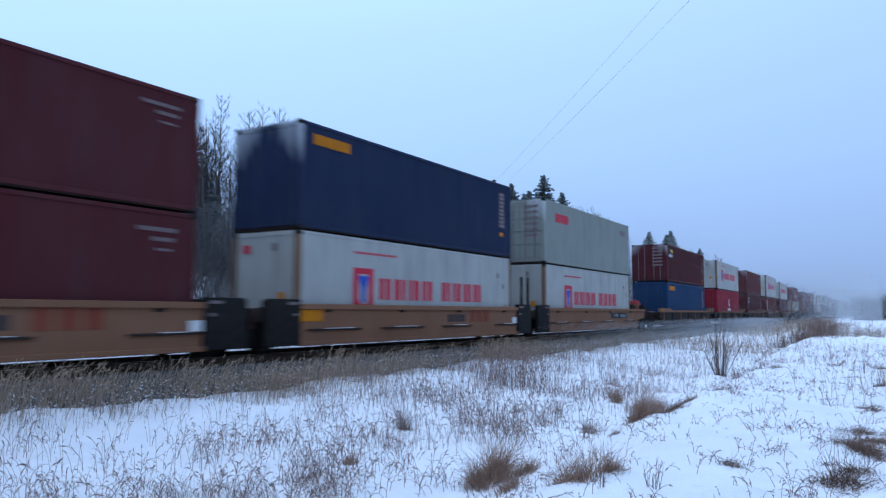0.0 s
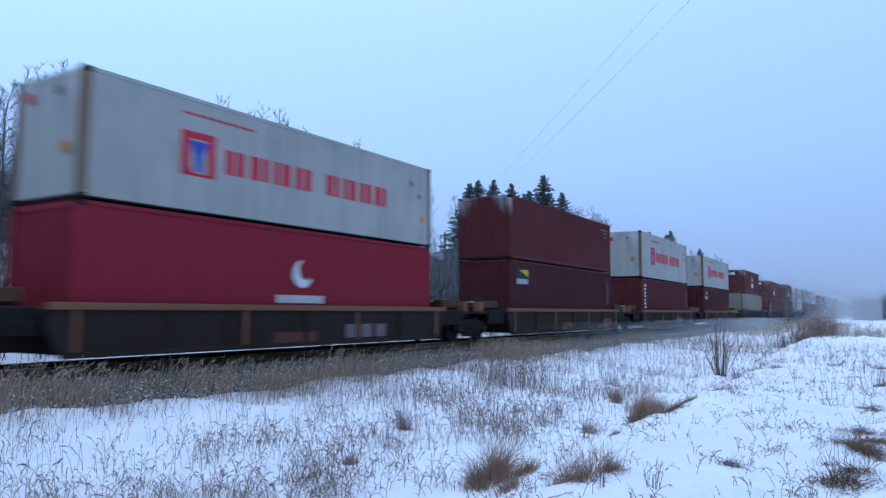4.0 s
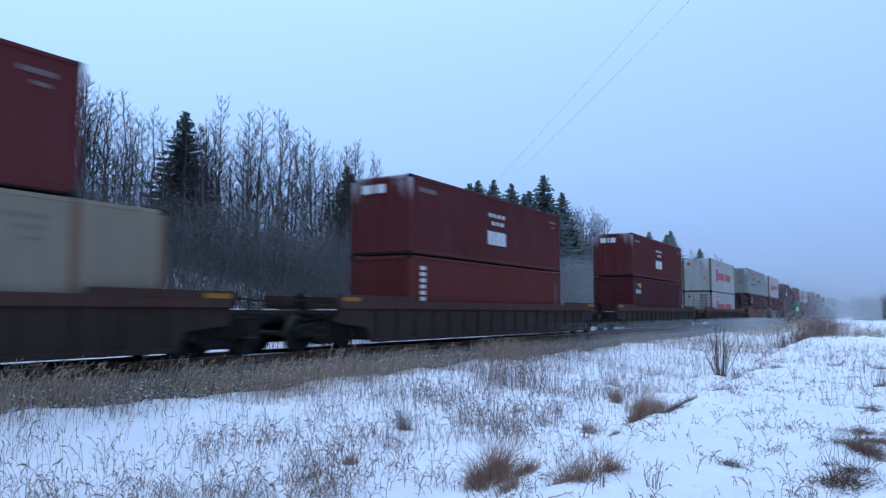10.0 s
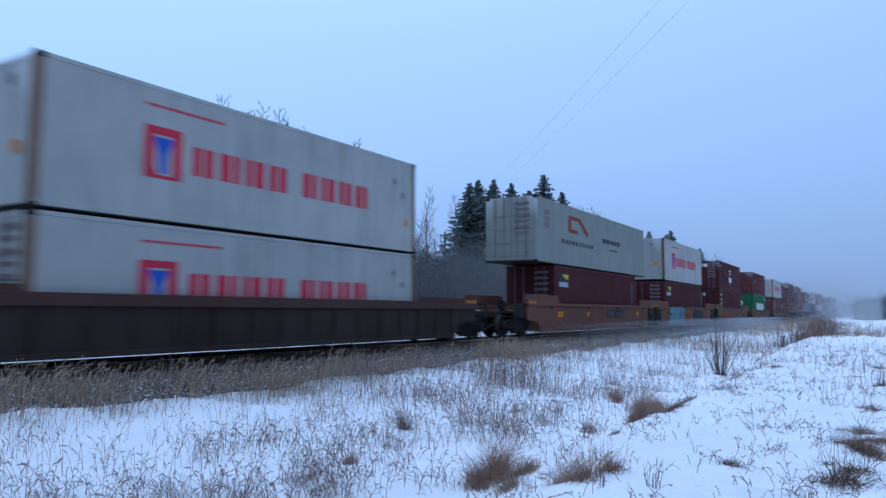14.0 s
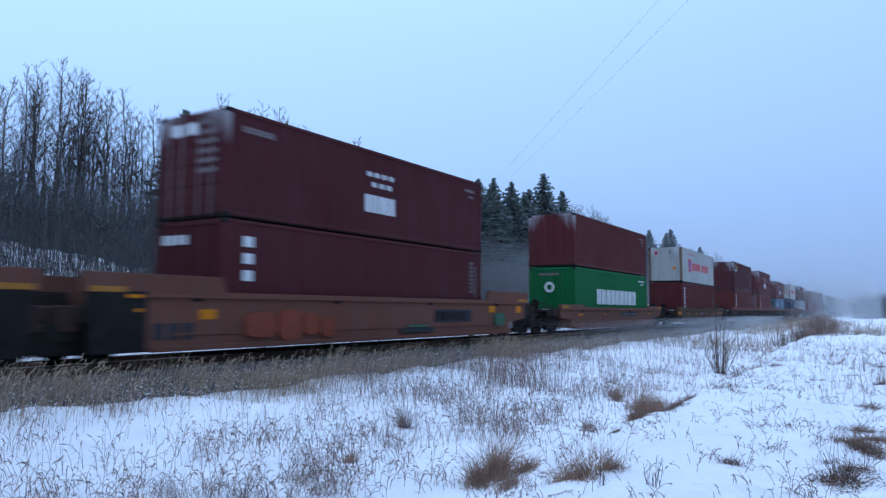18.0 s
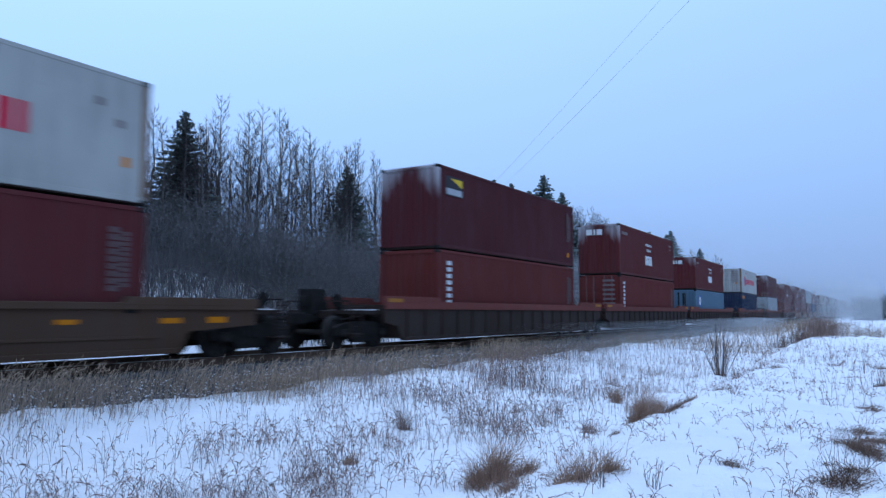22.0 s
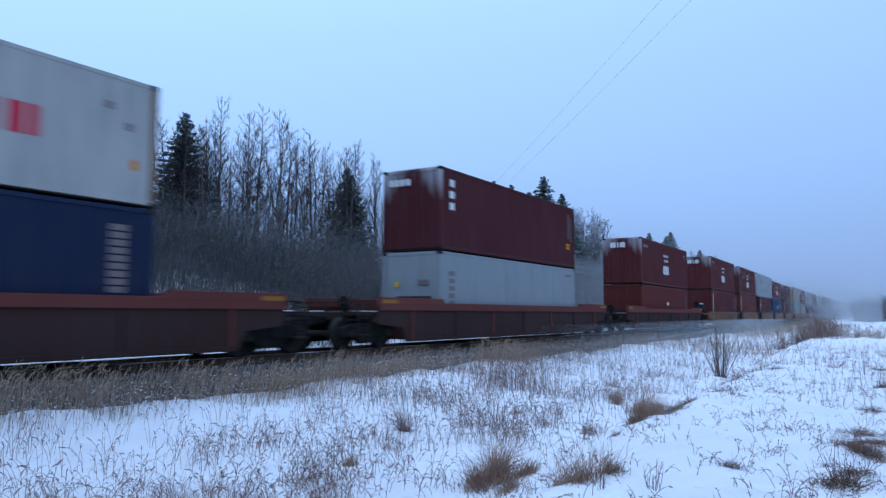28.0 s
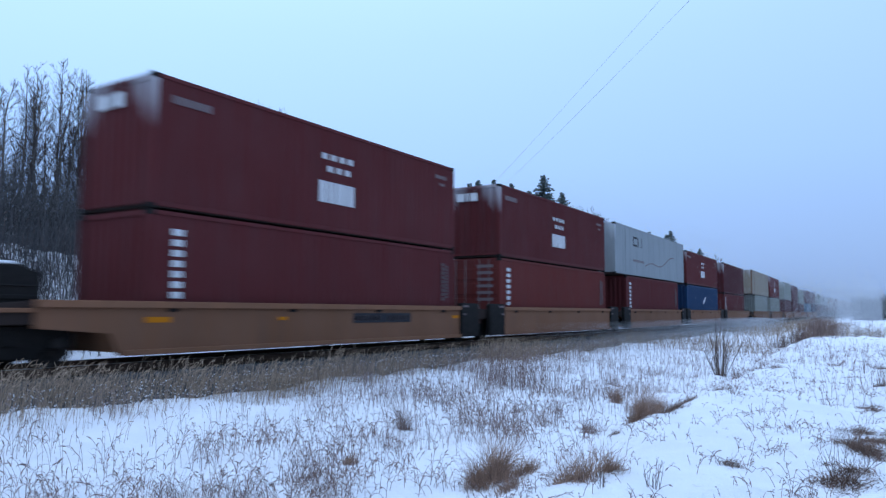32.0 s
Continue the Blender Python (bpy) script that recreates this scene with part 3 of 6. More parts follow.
def grown(name, parts_, mat, label, category, group="", kind="", at=None):
    A, B, R0, R1 = [np.concatenate(sum((list(q[i]) for q in parts_), [])) for i in range(4)]
    v, f = tubes(A, B, R0, R1, 3)
    if at is not None:
        v = v - np.array([at[0], at[1], 0])
    ob = tagged(new(name, raw_mesh(name, v.tolist(), f.tolist(), mat)), label, category, group, kind=kind)
    if at is not None:
        ob.location = (at[0], at[1], 0)
    return ob


def stalks(name, x, y, h, mat, label, rad=0.0024, tilt=0.16, curl=0.7, heads=0.6, leaves=1, category="dry grass", az0=None):
    """Dry stalks, each bent its own way, some with a fuller seed head, with thin curling leaves."""
    n = len(x)
    p0 = np.column_stack([x, y, ground_z(x, y) - 0.02])
    az = rng.uniform(0, 6.283, n) if az0 is None else rng.normal(az0, 1.0, n)
    tl, cu = np.abs(rng.normal(0, tilt, n)), np.abs(rng.normal(0, curl, n))
    a, b, r0, r1, end = arcs(p0, az, tl, cu, h, np.full(n, rad), 0.5)
    out = [(a, b, r0, r1)]
    k = rng.random(n) < heads
    m = int(k.sum())
    if m:
        a2, b2, s0, s1, _ = arcs(end[k] - np.array([0, 0, 0.004]), az[k], tl[k] + cu[k] + rng.uniform(0, 0.5, m), rng.uniform(0.2, 1.1, m), h[k] * rng.uniform(0.10, 0.22, m), np.full(m, rad * 2.3), 0.4, 2)
        out.append((a2, b2, s0, s1))
    for _ in range(leaves):
        j = rng.integers(0, 3, n)
        base = np.choose(j[:, None], [a[1], a[2], b[2]])
        a3, b3, s0, s1, _ = arcs(base, rng.uniform(0, 6.283, n), rng.uniform(0.3, 0.9, n), rng.uniform(0.4, 2.2, n), h * rng.uniform(0.15, 0.42, n), np.full(n, rad * 0.9), 0.4, 3)
        out.append((a3, b3, s0, s1))
    return grown(name, out, mat, label, category, kind="stuff")


def clumped(n, x0, x1, y0, y1, power=1.0, clump=0.35, share=0.6):
    """Places in loose clumps; power above 1 crowds them towards x0."""
    x = x0 + (x1 - x0) * rng.random(n) ** power
    y = rng.uniform(y0, y1, n)
    k = max(4, n // 14)
    cx, cy = x0 + (x1 - x0) * rng.random(k) ** power, rng.uniform(y0, y1, k)
    pick = rng.integers(0, k, n)
    use = rng.random(n) < share
    x = np.where(use, cx[pick] + rng.normal(0, clump, n), x)
    y = np.where(use, cy[pick] + rng.normal(0, clump, n), y)
    return x, np.clip(y, y0 - 0.3, y1 + 0.3)


x, y = clumped(2000, 3.0, 24, 5.0, 10.9, 1.15, 0.26, 0.72)
stalks("field_grass", x, y, rng.uniform(0.16, 0.5, len(x)), STRAW, "thin dry straw-coloured grass standing in the snow", 0.0034, 0.13, 0.6, 0.8)
x, y = clumped(1700, 11, 46, 4.6, 10.9, 1.2, 0.4, 0.7)
stalks("field_grass", x, y, rng.uniform(0.2, 0.55, len(x)), STRAW, "thin dry straw-coloured grass standing in the snow", 0.0046, 0.12, 0.5, 0.8)
# the band of tall grass along the foot of the ballast, thicker in drifts
x = 2.0 + 36 * rng.random(18000) ** 1.35
keep = rng.random(len(x)) < np.interp(x, [2, 10, 13, 19, 20.3, 22.3, 23.5, 38], [0.95, 0.9, 0.5, 0.4, 0.9, 0.9, 0.28, 0.22]) * np.clip(0.75 + 0.3 * np.sin(0.9 * x + 0.4) * np.sin(0.37 * x + 1.0) + 0.25 * np.sin(2.9 * x), 0.3, 1)
x = x[keep]
y = track_y(x) - np.interp(x, [9, 13], [2.15, 2.75]) - np.abs(rng.normal(0, 1, len(x))) * np.interp(x, [9, 13], [0.85, 0.7]) - 0.15 * np.sin(0.7 * x)
stalks("trackside_grass", x, y, rng.uniform(0.28, 0.72, len(x)), TANGRASS, "dense band of tan dry grass along the ballast", 0.0033, 0.15, 0.45, 0.5, 0, az0=-0.6)
x, y = clumped(2400, 34, 130, 5.0, 11.2, 1.4, 0.9)
stalks("far_grass", x, y, rng.uniform(0.3, 0.7, len(x)), TANGRASS, "dry grass along the line further off", 0.007, 0.12, 0.4, 0.3, 0)
x = 60 + 120 * rng.random(2500)
y = track_y(x) - rng.uniform(2.8, 7, len(x))
stalks("far_grass", x, y, rng.uniform(0.4, 0.9, len(x)), TANGRASS, "dry grass along the line further off", 0.011, 0.12, 0.4, 0.3, 0)
x, y = rng.uniform(41, 66, 700), rng.uniform(-2.0, 4.4, 700)
stalks("roadside_grass", x, y, rng.uniform(0.35, 0.8, len(x)), TANGRASS, "tall brown grass beyond the snowy mound", 0.0065, 0.14, 0.5, 0.4, 1)
x, y = rng.uniform(43, 50, 650), rng.normal(3.7, 0.5, 650)
stalks("roadside_grass", x, y, rng.uniform(0.5, 1.15, len(x)), STRAWRED, "tall brown grass beyond the snowy mound", 0.0065, 0.12, 0.4, 0.4, 1)
x = 4 + 70 * rng.random(3500)
y = track_y(x) + rng.uniform(5.5, 16, len(x))
stalks("bank_grass", x, y, rng.uniform(0.4, 1.1, len(x)), STRAWRED, "dry stalks on the snowy bank", 0.007, 0.12, 0.3, 0.4)
x, y = rng.normal(15.8, 1.0, 330), rng.normal(8.0, 0.45, 330)
stalks("tall_grass_clump", x, y, rng.uniform(0.4, 0.85, len(x)), STRAWRED, "tall dense clump of dry grass in the field", 0.0036, 0.1, 0.35)
x, y = clumped(760, 3.4, 13, 4.4, 8.8, 1.1, 0.2, 0.9)
stalks("drooping_weeds", x, y, rng.uniform(0.22, 0.5, len(x)), STRAWRED, "brown drooping weed stalks with seed heads", 0.0034, 0.25, 1.5, 1.0, 3)
x, y = clumped(800, 7, 26, 2.9, 6.8, 1.1, 0.2, 0.85)
stalks("drooping_weeds", x, y, rng.uniform(0.14, 0.34, len(x)), STRAWRED, "brown drooping weed stalks with seed heads", 0.0034, 0.3, 1.4, 0.8, 2)
x, y = clumped(1900, 4.5, 30, -0.5, 3.2, 1.2, 0.13, 0.85)
stalks("mound_weeds", x, y, rng.uniform(0.05, 0.22, len(x)), STRAWRED, "sparse low weeds in the snow", 0.0031, 0.5, 1.3, 0.6, 2)
x, y = clumped(420, 13, 34, -0.6, 3.0, 1.2, 0.25, 0.8)
stalks("mound_weeds", x, y, rng.uniform(0.15, 0.5, len(x)), STRAWRED, "sparse low weeds in the snow", 0.0034, 0.15, 0.6, 0.7, 1)


def tuft(x, y, w, h, n, label, lean=0.0, flat=False, name="grass_tuft"):
    """A wispy tuft: a few crowded roots of unlike size, blades bent mostly one way, a mat of short ones at its foot."""
    k = max(2, int(3 + w * 8))
    a = rng.uniform(0, 6.283, k)
    d = w * 0.30 * np.sqrt(rng.random(k))
    cx, cy, cs = x + d * np.cos(a), y + 0.7 * d * np.sin(a), rng.uniform(0.35, 1.0, k) ** 1.5
    pick = rng.choice(k, n, p=cs / cs.sum())
    s = w * 0.15
    bx, by = cx[pick] + rng.normal(0, s, n), cy[pick] + rng.normal(0, s, n)
    p0 = np.column_stack([bx, by, ground_z(bx, by) - 0.02])
    way = rng.uniform(0, 6.283)
    az = np.where(rng.random(n) < 0.55, rng.normal(way, 0.7, n), rng.uniform(0, 6.283, n))
    hh = h * cs[pick] * rng.uniform(0.3, 1.15, n)
    tl = np.abs(rng.normal(0.95 if flat else 0.28, 0.35, n))
    cu = np.abs(rng.normal(0.5 if flat else 0.75, 0.5, n))
    main = arcs(p0, az, tl, cu, hh, np.full(n, 0.0022), 0.35, 3)[:4]
    m = n // 2 if not flat else n
    i = rng.integers(0, n, m)
    q = p0[i] + np.column_stack([rng.normal(0, s * 0.7, m), rng.normal(0, s * 0.7, m), np.zeros(m)])
    low = arcs(q, rng.uniform(0, 6.283, m), rng.uniform(0.5, 1.3, m), rng.uniform(0.1, 0.9, m), h * rng.uniform(0.12, 0.35, m), np.full(m, 0.0024), 0.4, 2)[:4]
    return grown(name, [main, low], DEADGRASS if flat else (STRAWRED if n < 170 else RUSTGRASS), label, "grass", kind="stuff", at=(x, y))


cx, cy = np.array([6.0, 6.3, 6.15, 6.9, 5.5, 6.6]), np.array([5.6, 5.5, 4.95, 4.4, 5.15, 5.25])
pick = rng.integers(0, 6, 170)
x, y = cx[pick] + rng.normal(0, 0.2, 170), cy[pick] + rng.normal(0, 0.2, 170)
stalks("drooping_weeds", x, y, rng.uniform(0.18, 0.42, len(x)), STRAWRED, "dense drooping weeds with full seed heads", 0.0034, 0.3, 1.9, 1.0, 2)
T1 = "wispy tuft of rust-brown dry grass in snow"
for x, y, w, h, n in ((7.63, 4.05, 0.36, 0.66, 480), (7.25, 4.1, 0.34, 0.36, 300), (7.9, 3.75, 0.3, 0.24, 220), (7.1, 3.6, 0.34, 0.22, 200), (7.16, 5.83, 0.2, 0.30, 150), (9.77, 6.82, 0.16, 0.55, 110), (5.9, 2.35, 0.34, 0.26, 260), (6.2, 2.15, 0.26, 0.2, 160),
                      (11.1, 4.15, 0.3, 0.16, 110), (16.0, 5.43, 0.34, 0.4, 170), (14.84, 5.03, 0.3, 0.3, 130), (14.5, 4.35, 0.42, 0.62, 220), (15.2, 4.2, 0.4, 0.3, 150), (11.9, 4.5, 0.3, 0.2, 90), (13.3, 3.6, 0.5, 0.2, 140),
                      (9.6, 2.95, 0.26, 0.36, 230), (10.1, 2.85, 0.24, 0.30, 170), (6.25, 5.7, 0.5, 0.34, 90), (6.1, 5.2, 0.5, 0.28, 80), (5.5, 5.9, 0.5, 0.36, 60), (5.2, 6.5, 0.5, 0.4, 60), (8.6, 6.2, 0.35, 0.28, 50), (18.6, 6.4, 0.4, 0.36, 90), (12.6, 6.2, 0.3, 0.3, 70)):
    tuft(x, y, w * 1.3, h * 1.4, int(n * 1.4), T1)
T2 = "flattened patch of dark brown dead grass on the snowy mound"
for x, y, w, h, n in ((6.86, 1.3, 0.26, 0.15, 170), (6.6, 0.4, 0.56, 0.24, 320), (6.95, 0.3, 0.4, 0.18, 180), (7.9, 0.25, 0.62, 0.25, 420), (8.4, 0.12, 0.6, 0.22, 340), (9.83, 0.42, 0.5, 0.2, 200), (9.2, 0.2, 0.4, 0.18, 160), (7.2, 0.6, 0.24, 0.12, 80), (12.34, 0.4, 0.42, 0.2, 130), (13.4, 0.3, 0.4, 0.2, 100), (15.4, 0.28, 0.4, 0.24, 90), (18.2, 0.87, 0.5, 0.2, 90), (20.5, 0.4, 0.6, 0.3, 110),
                      (10.2, 2.75, 0.34, 0.16, 130), (11.0, 2.85, 0.45, 0.18, 170), (12.0, 2.9, 0.45, 0.2, 170), (13.0, 3.0, 0.35, 0.16, 100), (16.0, 3.2, 0.4, 0.2, 110), (9.3, 2.8, 0.24, 0.12, 80), (8.5, 2.85, 0.2, 0.12, 60), (10.8, 1.8, 0.12, 0.08, 40), (16.0, 1.9, 0.3, 0.12, 60), (9.6, 1.25, 0.14, 0.08, 40), (8.3, 1.5, 0.12, 0.08, 40), (19.5, 2.5, 0.5, 0.2, 90), (22.5, 1.2, 0.5, 0.2, 90)):
    tuft(x, y, w, h * 0.95, n * 2, T2, flat=True)


def shrub(x, y, h, r, n, label, stem=0.008, kids=3):
    """Bare stems fanning up from one root, with side twigs that reach upward."""
    a = rng.uniform(0, 6.283, n)
    q = r * 0.25 * np.sqrt(rng.random(n))
    p0 = np.column_stack([q * np.cos(a), q * np.sin(a), np.zeros(n)])
    hh = h * rng.uniform(0.35, 1.0, n)
    tl = np.abs(rng.normal(0, 0.8 * r / h, n))
    a1, b1, s0, s1, _ = arcs(p0, a, tl, rng.normal(-0.1, 0.25, n), hh, np.full(n, stem), 0.45, 4)
    out = [(a1, b1, s0, s1)]
    for _ in range(kids):
        base = np.choose(rng.integers(0, 3, n)[:, None], [a1[1], a1[2], a1[3]])
        out.append(arcs(base, a + rng.normal(0, 1.2, n), rng.uniform(0.25, 0.8, n), rng.uniform(-0.6, 0.1, n), hh * rng.uniform(0.15, 0.4, n), np.full(n, stem * 0.55), 0.5, 2)[:4])
    A, B, R0, R1 = [np.concatenate(sum((list(q_[i]) for q_ in out), [])) for i in range(4)]
    v, f = tubes(A, B, R0, R1, 3)
    ob = tagged(new("shrub", raw_mesh("shrub", v.tolist(), f.tolist(), SHRUBWOOD)), label, "shrub", "bare shrubs")
    ob.location = (x, y, float(ground_z(x, y)) - 0.04)
    return ob


shrub(23.4, 4.6, 1.95, 0.66, 46, "upright bare brown shrub beside the snowy mound", 0.0075, 3)
for x, y, h, r in ((42.5, 4.6, 0.9, 1.0), (45, 4.4, 1.2, 1.3), (47, 3.6, 1.2, 1.4), (43, 5.4, 1.0, 1.1), (50, 4.9, 1.1, 1.5), (56, 3.2, 0.9, 1.6), (60, 2.0, 0.8, 1.6), (60, 5.6, 1.1, 1.6)):
    shrub(x, y, h, r, 34, "low spreading bare shrub in the snow", 0.011)
for x, y, h, r, n in ((6.74, 0.42, 0.46, 0.26, 15), (7.3, 0.3, 0.3, 0.2, 4), (5.56, 1.6, 0.34, 0.14, 9), (5.3, 1.9, 0.22, 0.14, 6), (19.0, 0.66, 0.62, 0.25, 10), (21.5, 0.2, 0.7, 0.3, 9), (17.5, 1.9, 0.4, 0.2, 6), (22, 2.2, 0.8, 0.15, 5), (12.5, 2.3, 0.26, 0.2, 6), (15.3, 0.26, 0.5, 0.2, 8), (19, 2.9, 0.5, 0.3, 7), (17.6, 3.1, 0.5, 0.2, 6)):
    shrub(x, y, h, r, n, "small reddish-brown dead weed", 0.0034, 2)

# ---- the train ----
BURGUNDY = mat_paint("burgundy_container_paint", (0.064, 0.0120, 0.0145), 0.55, 0.35, 0.3)
OXIDE = mat_paint("oxide_red_container_paint", (0.106, 0.0200, 0.0165), 0.55, 0.35, 0.3)
REDBROWN = mat_paint("red_brown_container_paint", (0.087, 0.0165, 0.0170), 0.55, 0.35, 0.3)
SCARLET = mat_paint("scarlet_container_paint", (0.21, 0.014, 0.026), 0.5, 0.2, 0.25)
NAVY = mat_paint("navy_container_paint", (0.009, 0.017, 0.044), 0.5, 0.25, 0.25)
BLUE = mat_paint("blue_container_paint", (0.010, 0.035, 0.084), 0.5, 0.25, 0.3)
SKYBLUE = mat_paint("pale_blue_container_paint", (0.085, 0.145, 0.195), 0.5, 0.3, 0.3)
GREEN = mat_paint("green_container_paint", (0.003, 0.094, 0.027), 0.5, 0.2, 0.25)
WHITE = mat_paint("white_container_paint", (0.312, 0.308, 0.285), 0.45, 0.6, 0.55, 0.05)
CREAM = mat_paint("cream_container_paint", (0.205, 0.168, 0.124), 0.5, 0.8, 0.45, 0.06)
SAGE = mat_paint("grey_green_container_paint", (0.195, 0.205, 0.18), 0.5, 0.35, 0.35, 0.05)
SILVER = mat_paint("pale_grey_container_paint", (0.218, 0.236, 0.242), 0.45, 0.2, 0.3, 0.05)
SEAM = mat_paint("rusted_frame_paint", (0.15, 0.088, 0.056), 0.7, 1.0, 0.6, 0.08)
M_RED = mat_paint("red_marking", (0.46, 0.025, 0.05), 0.5, 0.1, 0.25, 0.02)
M_WHITE = mat_paint("white_marking", (0.58, 0.58, 0.58), 0.5, 0.15, 0.25, 0.02)
M_PALE = mat_paint("printed_label_white", (0.31, 0.32, 0.33), 0.55, 0.2, 0.4, 0.02)
M_BLUE = mat_paint("blue_marking", (0.03, 0.08, 0.36), 0.5, 0.05, 0.1, 0.02)
M_DARK = mat_paint("dark_marking", (0.03, 0.03, 0.035), 0.6, 0.1, 0.2, 0.02)
M_YELLOW = mat_paint("orange_marking", (0.50, 0.16, 0.005), 0.55, 0.1, 0.2, 0.02)
M_PATCH = mat_paint("faded_orange_patch", (0.30, 0.12, 0.02), 0.6, 0.3, 0.4, 0.02)
M_STRIPE = mat_paint("yellow_stripe", (0.55, 0.36, 0.03), 0.55, 0.1, 0.2, 0.02)
M_GREY = mat_paint("faded_grey_marking", (0.17, 0.13, 0.13), 0.6, 0.2, 0.3, 0.02)
M_AQUA = mat_paint("pale_blue_spray_paint", (0.105, 0.185, 0.205), 0.6, 0.15, 0.4, 0.06)
M_FAINT = mat_paint("faint_rubbed_marking", (0.105, 0.070, 0.070), 0.6, 0.2, 0.3, 0.02)
M_SOOT = mat_paint("sooty_spray_paint", (0.026, 0.03, 0.03), 0.6, 0.1, 0.3, 0.02)
M_GREEN = mat_paint("dull_green_spray_paint", (0.045, 0.10, 0.065), 0.6, 0.1, 0.3, 0.02)
M_BRICK = mat_paint("brick_red_spray_paint", (0.20, 0.045, 0.025), 0.6, 0.1, 0.3, 0.02)
M_FADEDRED = mat_paint("faded_signal_red_paint", (0.30, 0.045, 0.05), 0.6, 0.2, 0.3, 0.02)
CAR_ORANGE = mat_paint("orange_car_paint", (0.19, 0.086, 0.046), 0.6, 0.5, 0.5)
CAR_RUST = mat_paint("brown_orange_car_paint", (0.12, 0.046, 0.029), 0.6, 0.6, 0.5)
CAR_BROWN = mat_paint("brown_car_paint", (0.064, 0.035, 0.021), 0.65, 0.4, 0.4)
CAR_DARK = mat_paint("sooty_dark_car_paint", (0.028, 0.018, 0.0150), 0.7, 0.4, 0.3)
CAR_RIB = mat_paint("sooty_brown_car_paint", (0.035, 0.0215, 0.0170), 0.7, 0.5, 0.4)
CAR_MAROON = mat_paint("dull_maroon_car_paint", (0.135, 0.036, 0.028), 0.65, 0.4, 0.4)
CAR_DKBROWN = mat_paint("dark_maroon_car_paint", (0.045, 0.022, 0.019), 0.7, 0.4, 0.3)
CAR_RIM = mat_paint("rusty_maroon_rail_paint", (0.056, 0.026, 0.0195), 0.7, 0.8, 0.5)
FROSTED = {}


def frosted(mat):
    """The windward end of a container: snow dust caught along its upper edge and post."""
    if mat.name not in FROSTED:
        m = mat.copy()
        m.name = "snow_dusted_" + mat.name
        nt = m.node_tree
        b = nt.nodes["Principled BSDF"]
        src = b.inputs["Base Color"].links[0].from_socket
        tc = nt.nodes.new("ShaderNodeTexCoord")
        sp = nt.nodes.new("ShaderNodeSeparateXYZ")
        nt.links.new(tc.outputs["Object"], sp.inputs[0])
        n1 = noise_tex(nt, 3.2, 6, 0.6, (1, 1, 0.14))
        ma = nt.nodes.new("ShaderNodeMath")              # streaks hang lower where the noise is high
        ma.operation = "MULTIPLY_ADD"
        ma.inputs[1].default_value = 2.2
        nt.links.new(n1, ma.inputs[0])
        nt.links.new(sp.outputs["Z"], ma.inputs[2])
        side = nt.nodes.new("ShaderNodeMath")
        side.operation = "ABSOLUTE"
        nt.links.new(sp.outputs["Y"], side.inputs[0])
        post = nt.nodes.new("ShaderNodeMath")            # more snow sticks beside the corner posts
        post.operation = "MULTIPLY_ADD"
        post.inputs[1].default_value = 0.75
        nt.links.new(side.outputs[0], post.inputs[0])
        nt.links.new(ma.outputs[0], post.inputs[2])
        mr = nt.nodes.new("ShaderNodeMapRange")
        mr.inputs["From Min"].default_value, mr.inputs["From Max"].default_value = 3.75, 5.0
        mr.inputs["To Min"].default_value, mr.inputs["To Max"].default_value = 0.0, 0.55
        nt.links.new(post.outputs[0], mr.inputs["Value"])
        nt.links.new(mixc(nt, mr.outputs[0], src, (0.62, 0.64, 0.66)), b.inputs["Base Color"])
        FROSTED[mat.name] = m
    return FROSTED[mat.name]


MESHES = {}


def cached(key, make):
    if key not in MESHES:
        MESHES[key] = make()
    return MESHES[key]


W2 = 1.219


def corrugated(length, h0, h1, out, deep=0.036, along="x"):
    """A pressed steel wall: trapezoid waves along its length, crest at out."""
    pts, p = [], -length / 2
    n = max(4, int(round(length / 0.278)))
    step = length / n
    sgn = 1 if out > 0 else -1
    for i in range(n):
        for a, o in ((0.0, 0), (0.26, 0), (0.5, 1), (0.76, 1)):
            pts.append((p + (i + a) * step, out - sgn * deep * o))
    pts.append((length / 2, out))
    v = []
    for z in (h0, h1):
        v += [((a, b, z) if along == "x" else (b, a, z)) for a, b in pts]
    m = len(pts)
    f = [(i, i + 1, m + i + 1, m + i) for i in range(m - 1)]
    return v, f


def wall_mesh(length, h, mat, style, end=False, at=0.0):
    def make():
        g = Geo()
        if style == "corrugated":
            v, f = corrugated(length, 0.14, h - 0.10, at, 0.042 if end else 0.036, "y" if end else "x")
            g.add(v, f)
        else:
            k = 1 if end else (12 if style == "ribbed" else 5)
            inn = at - (0.05 if at > 0 else -0.05)
            prof = [(-length / 2, inn), (-length / 2, at)]
            for i in range(1, k):                        # raised sheet joints
                x, o = -length / 2 + length * i / k, at + (0.006 if at > 0 else -0.006)
                prof += [(x - 0.016, at), (x - 0.012, o), (x + 0.012, o), (x + 0.016, at)]
            prof += [(length / 2, at), (length / 2, inn)]
            if end:
                prof = [(q, p_) for p_, q in prof]
            g.prism(prof, 0.14, h - 0.10, "z")
        return g.mesh("wall", mat)
    return cached(("wall", length, h, mat.name, style, end, round(at, 3)), make)


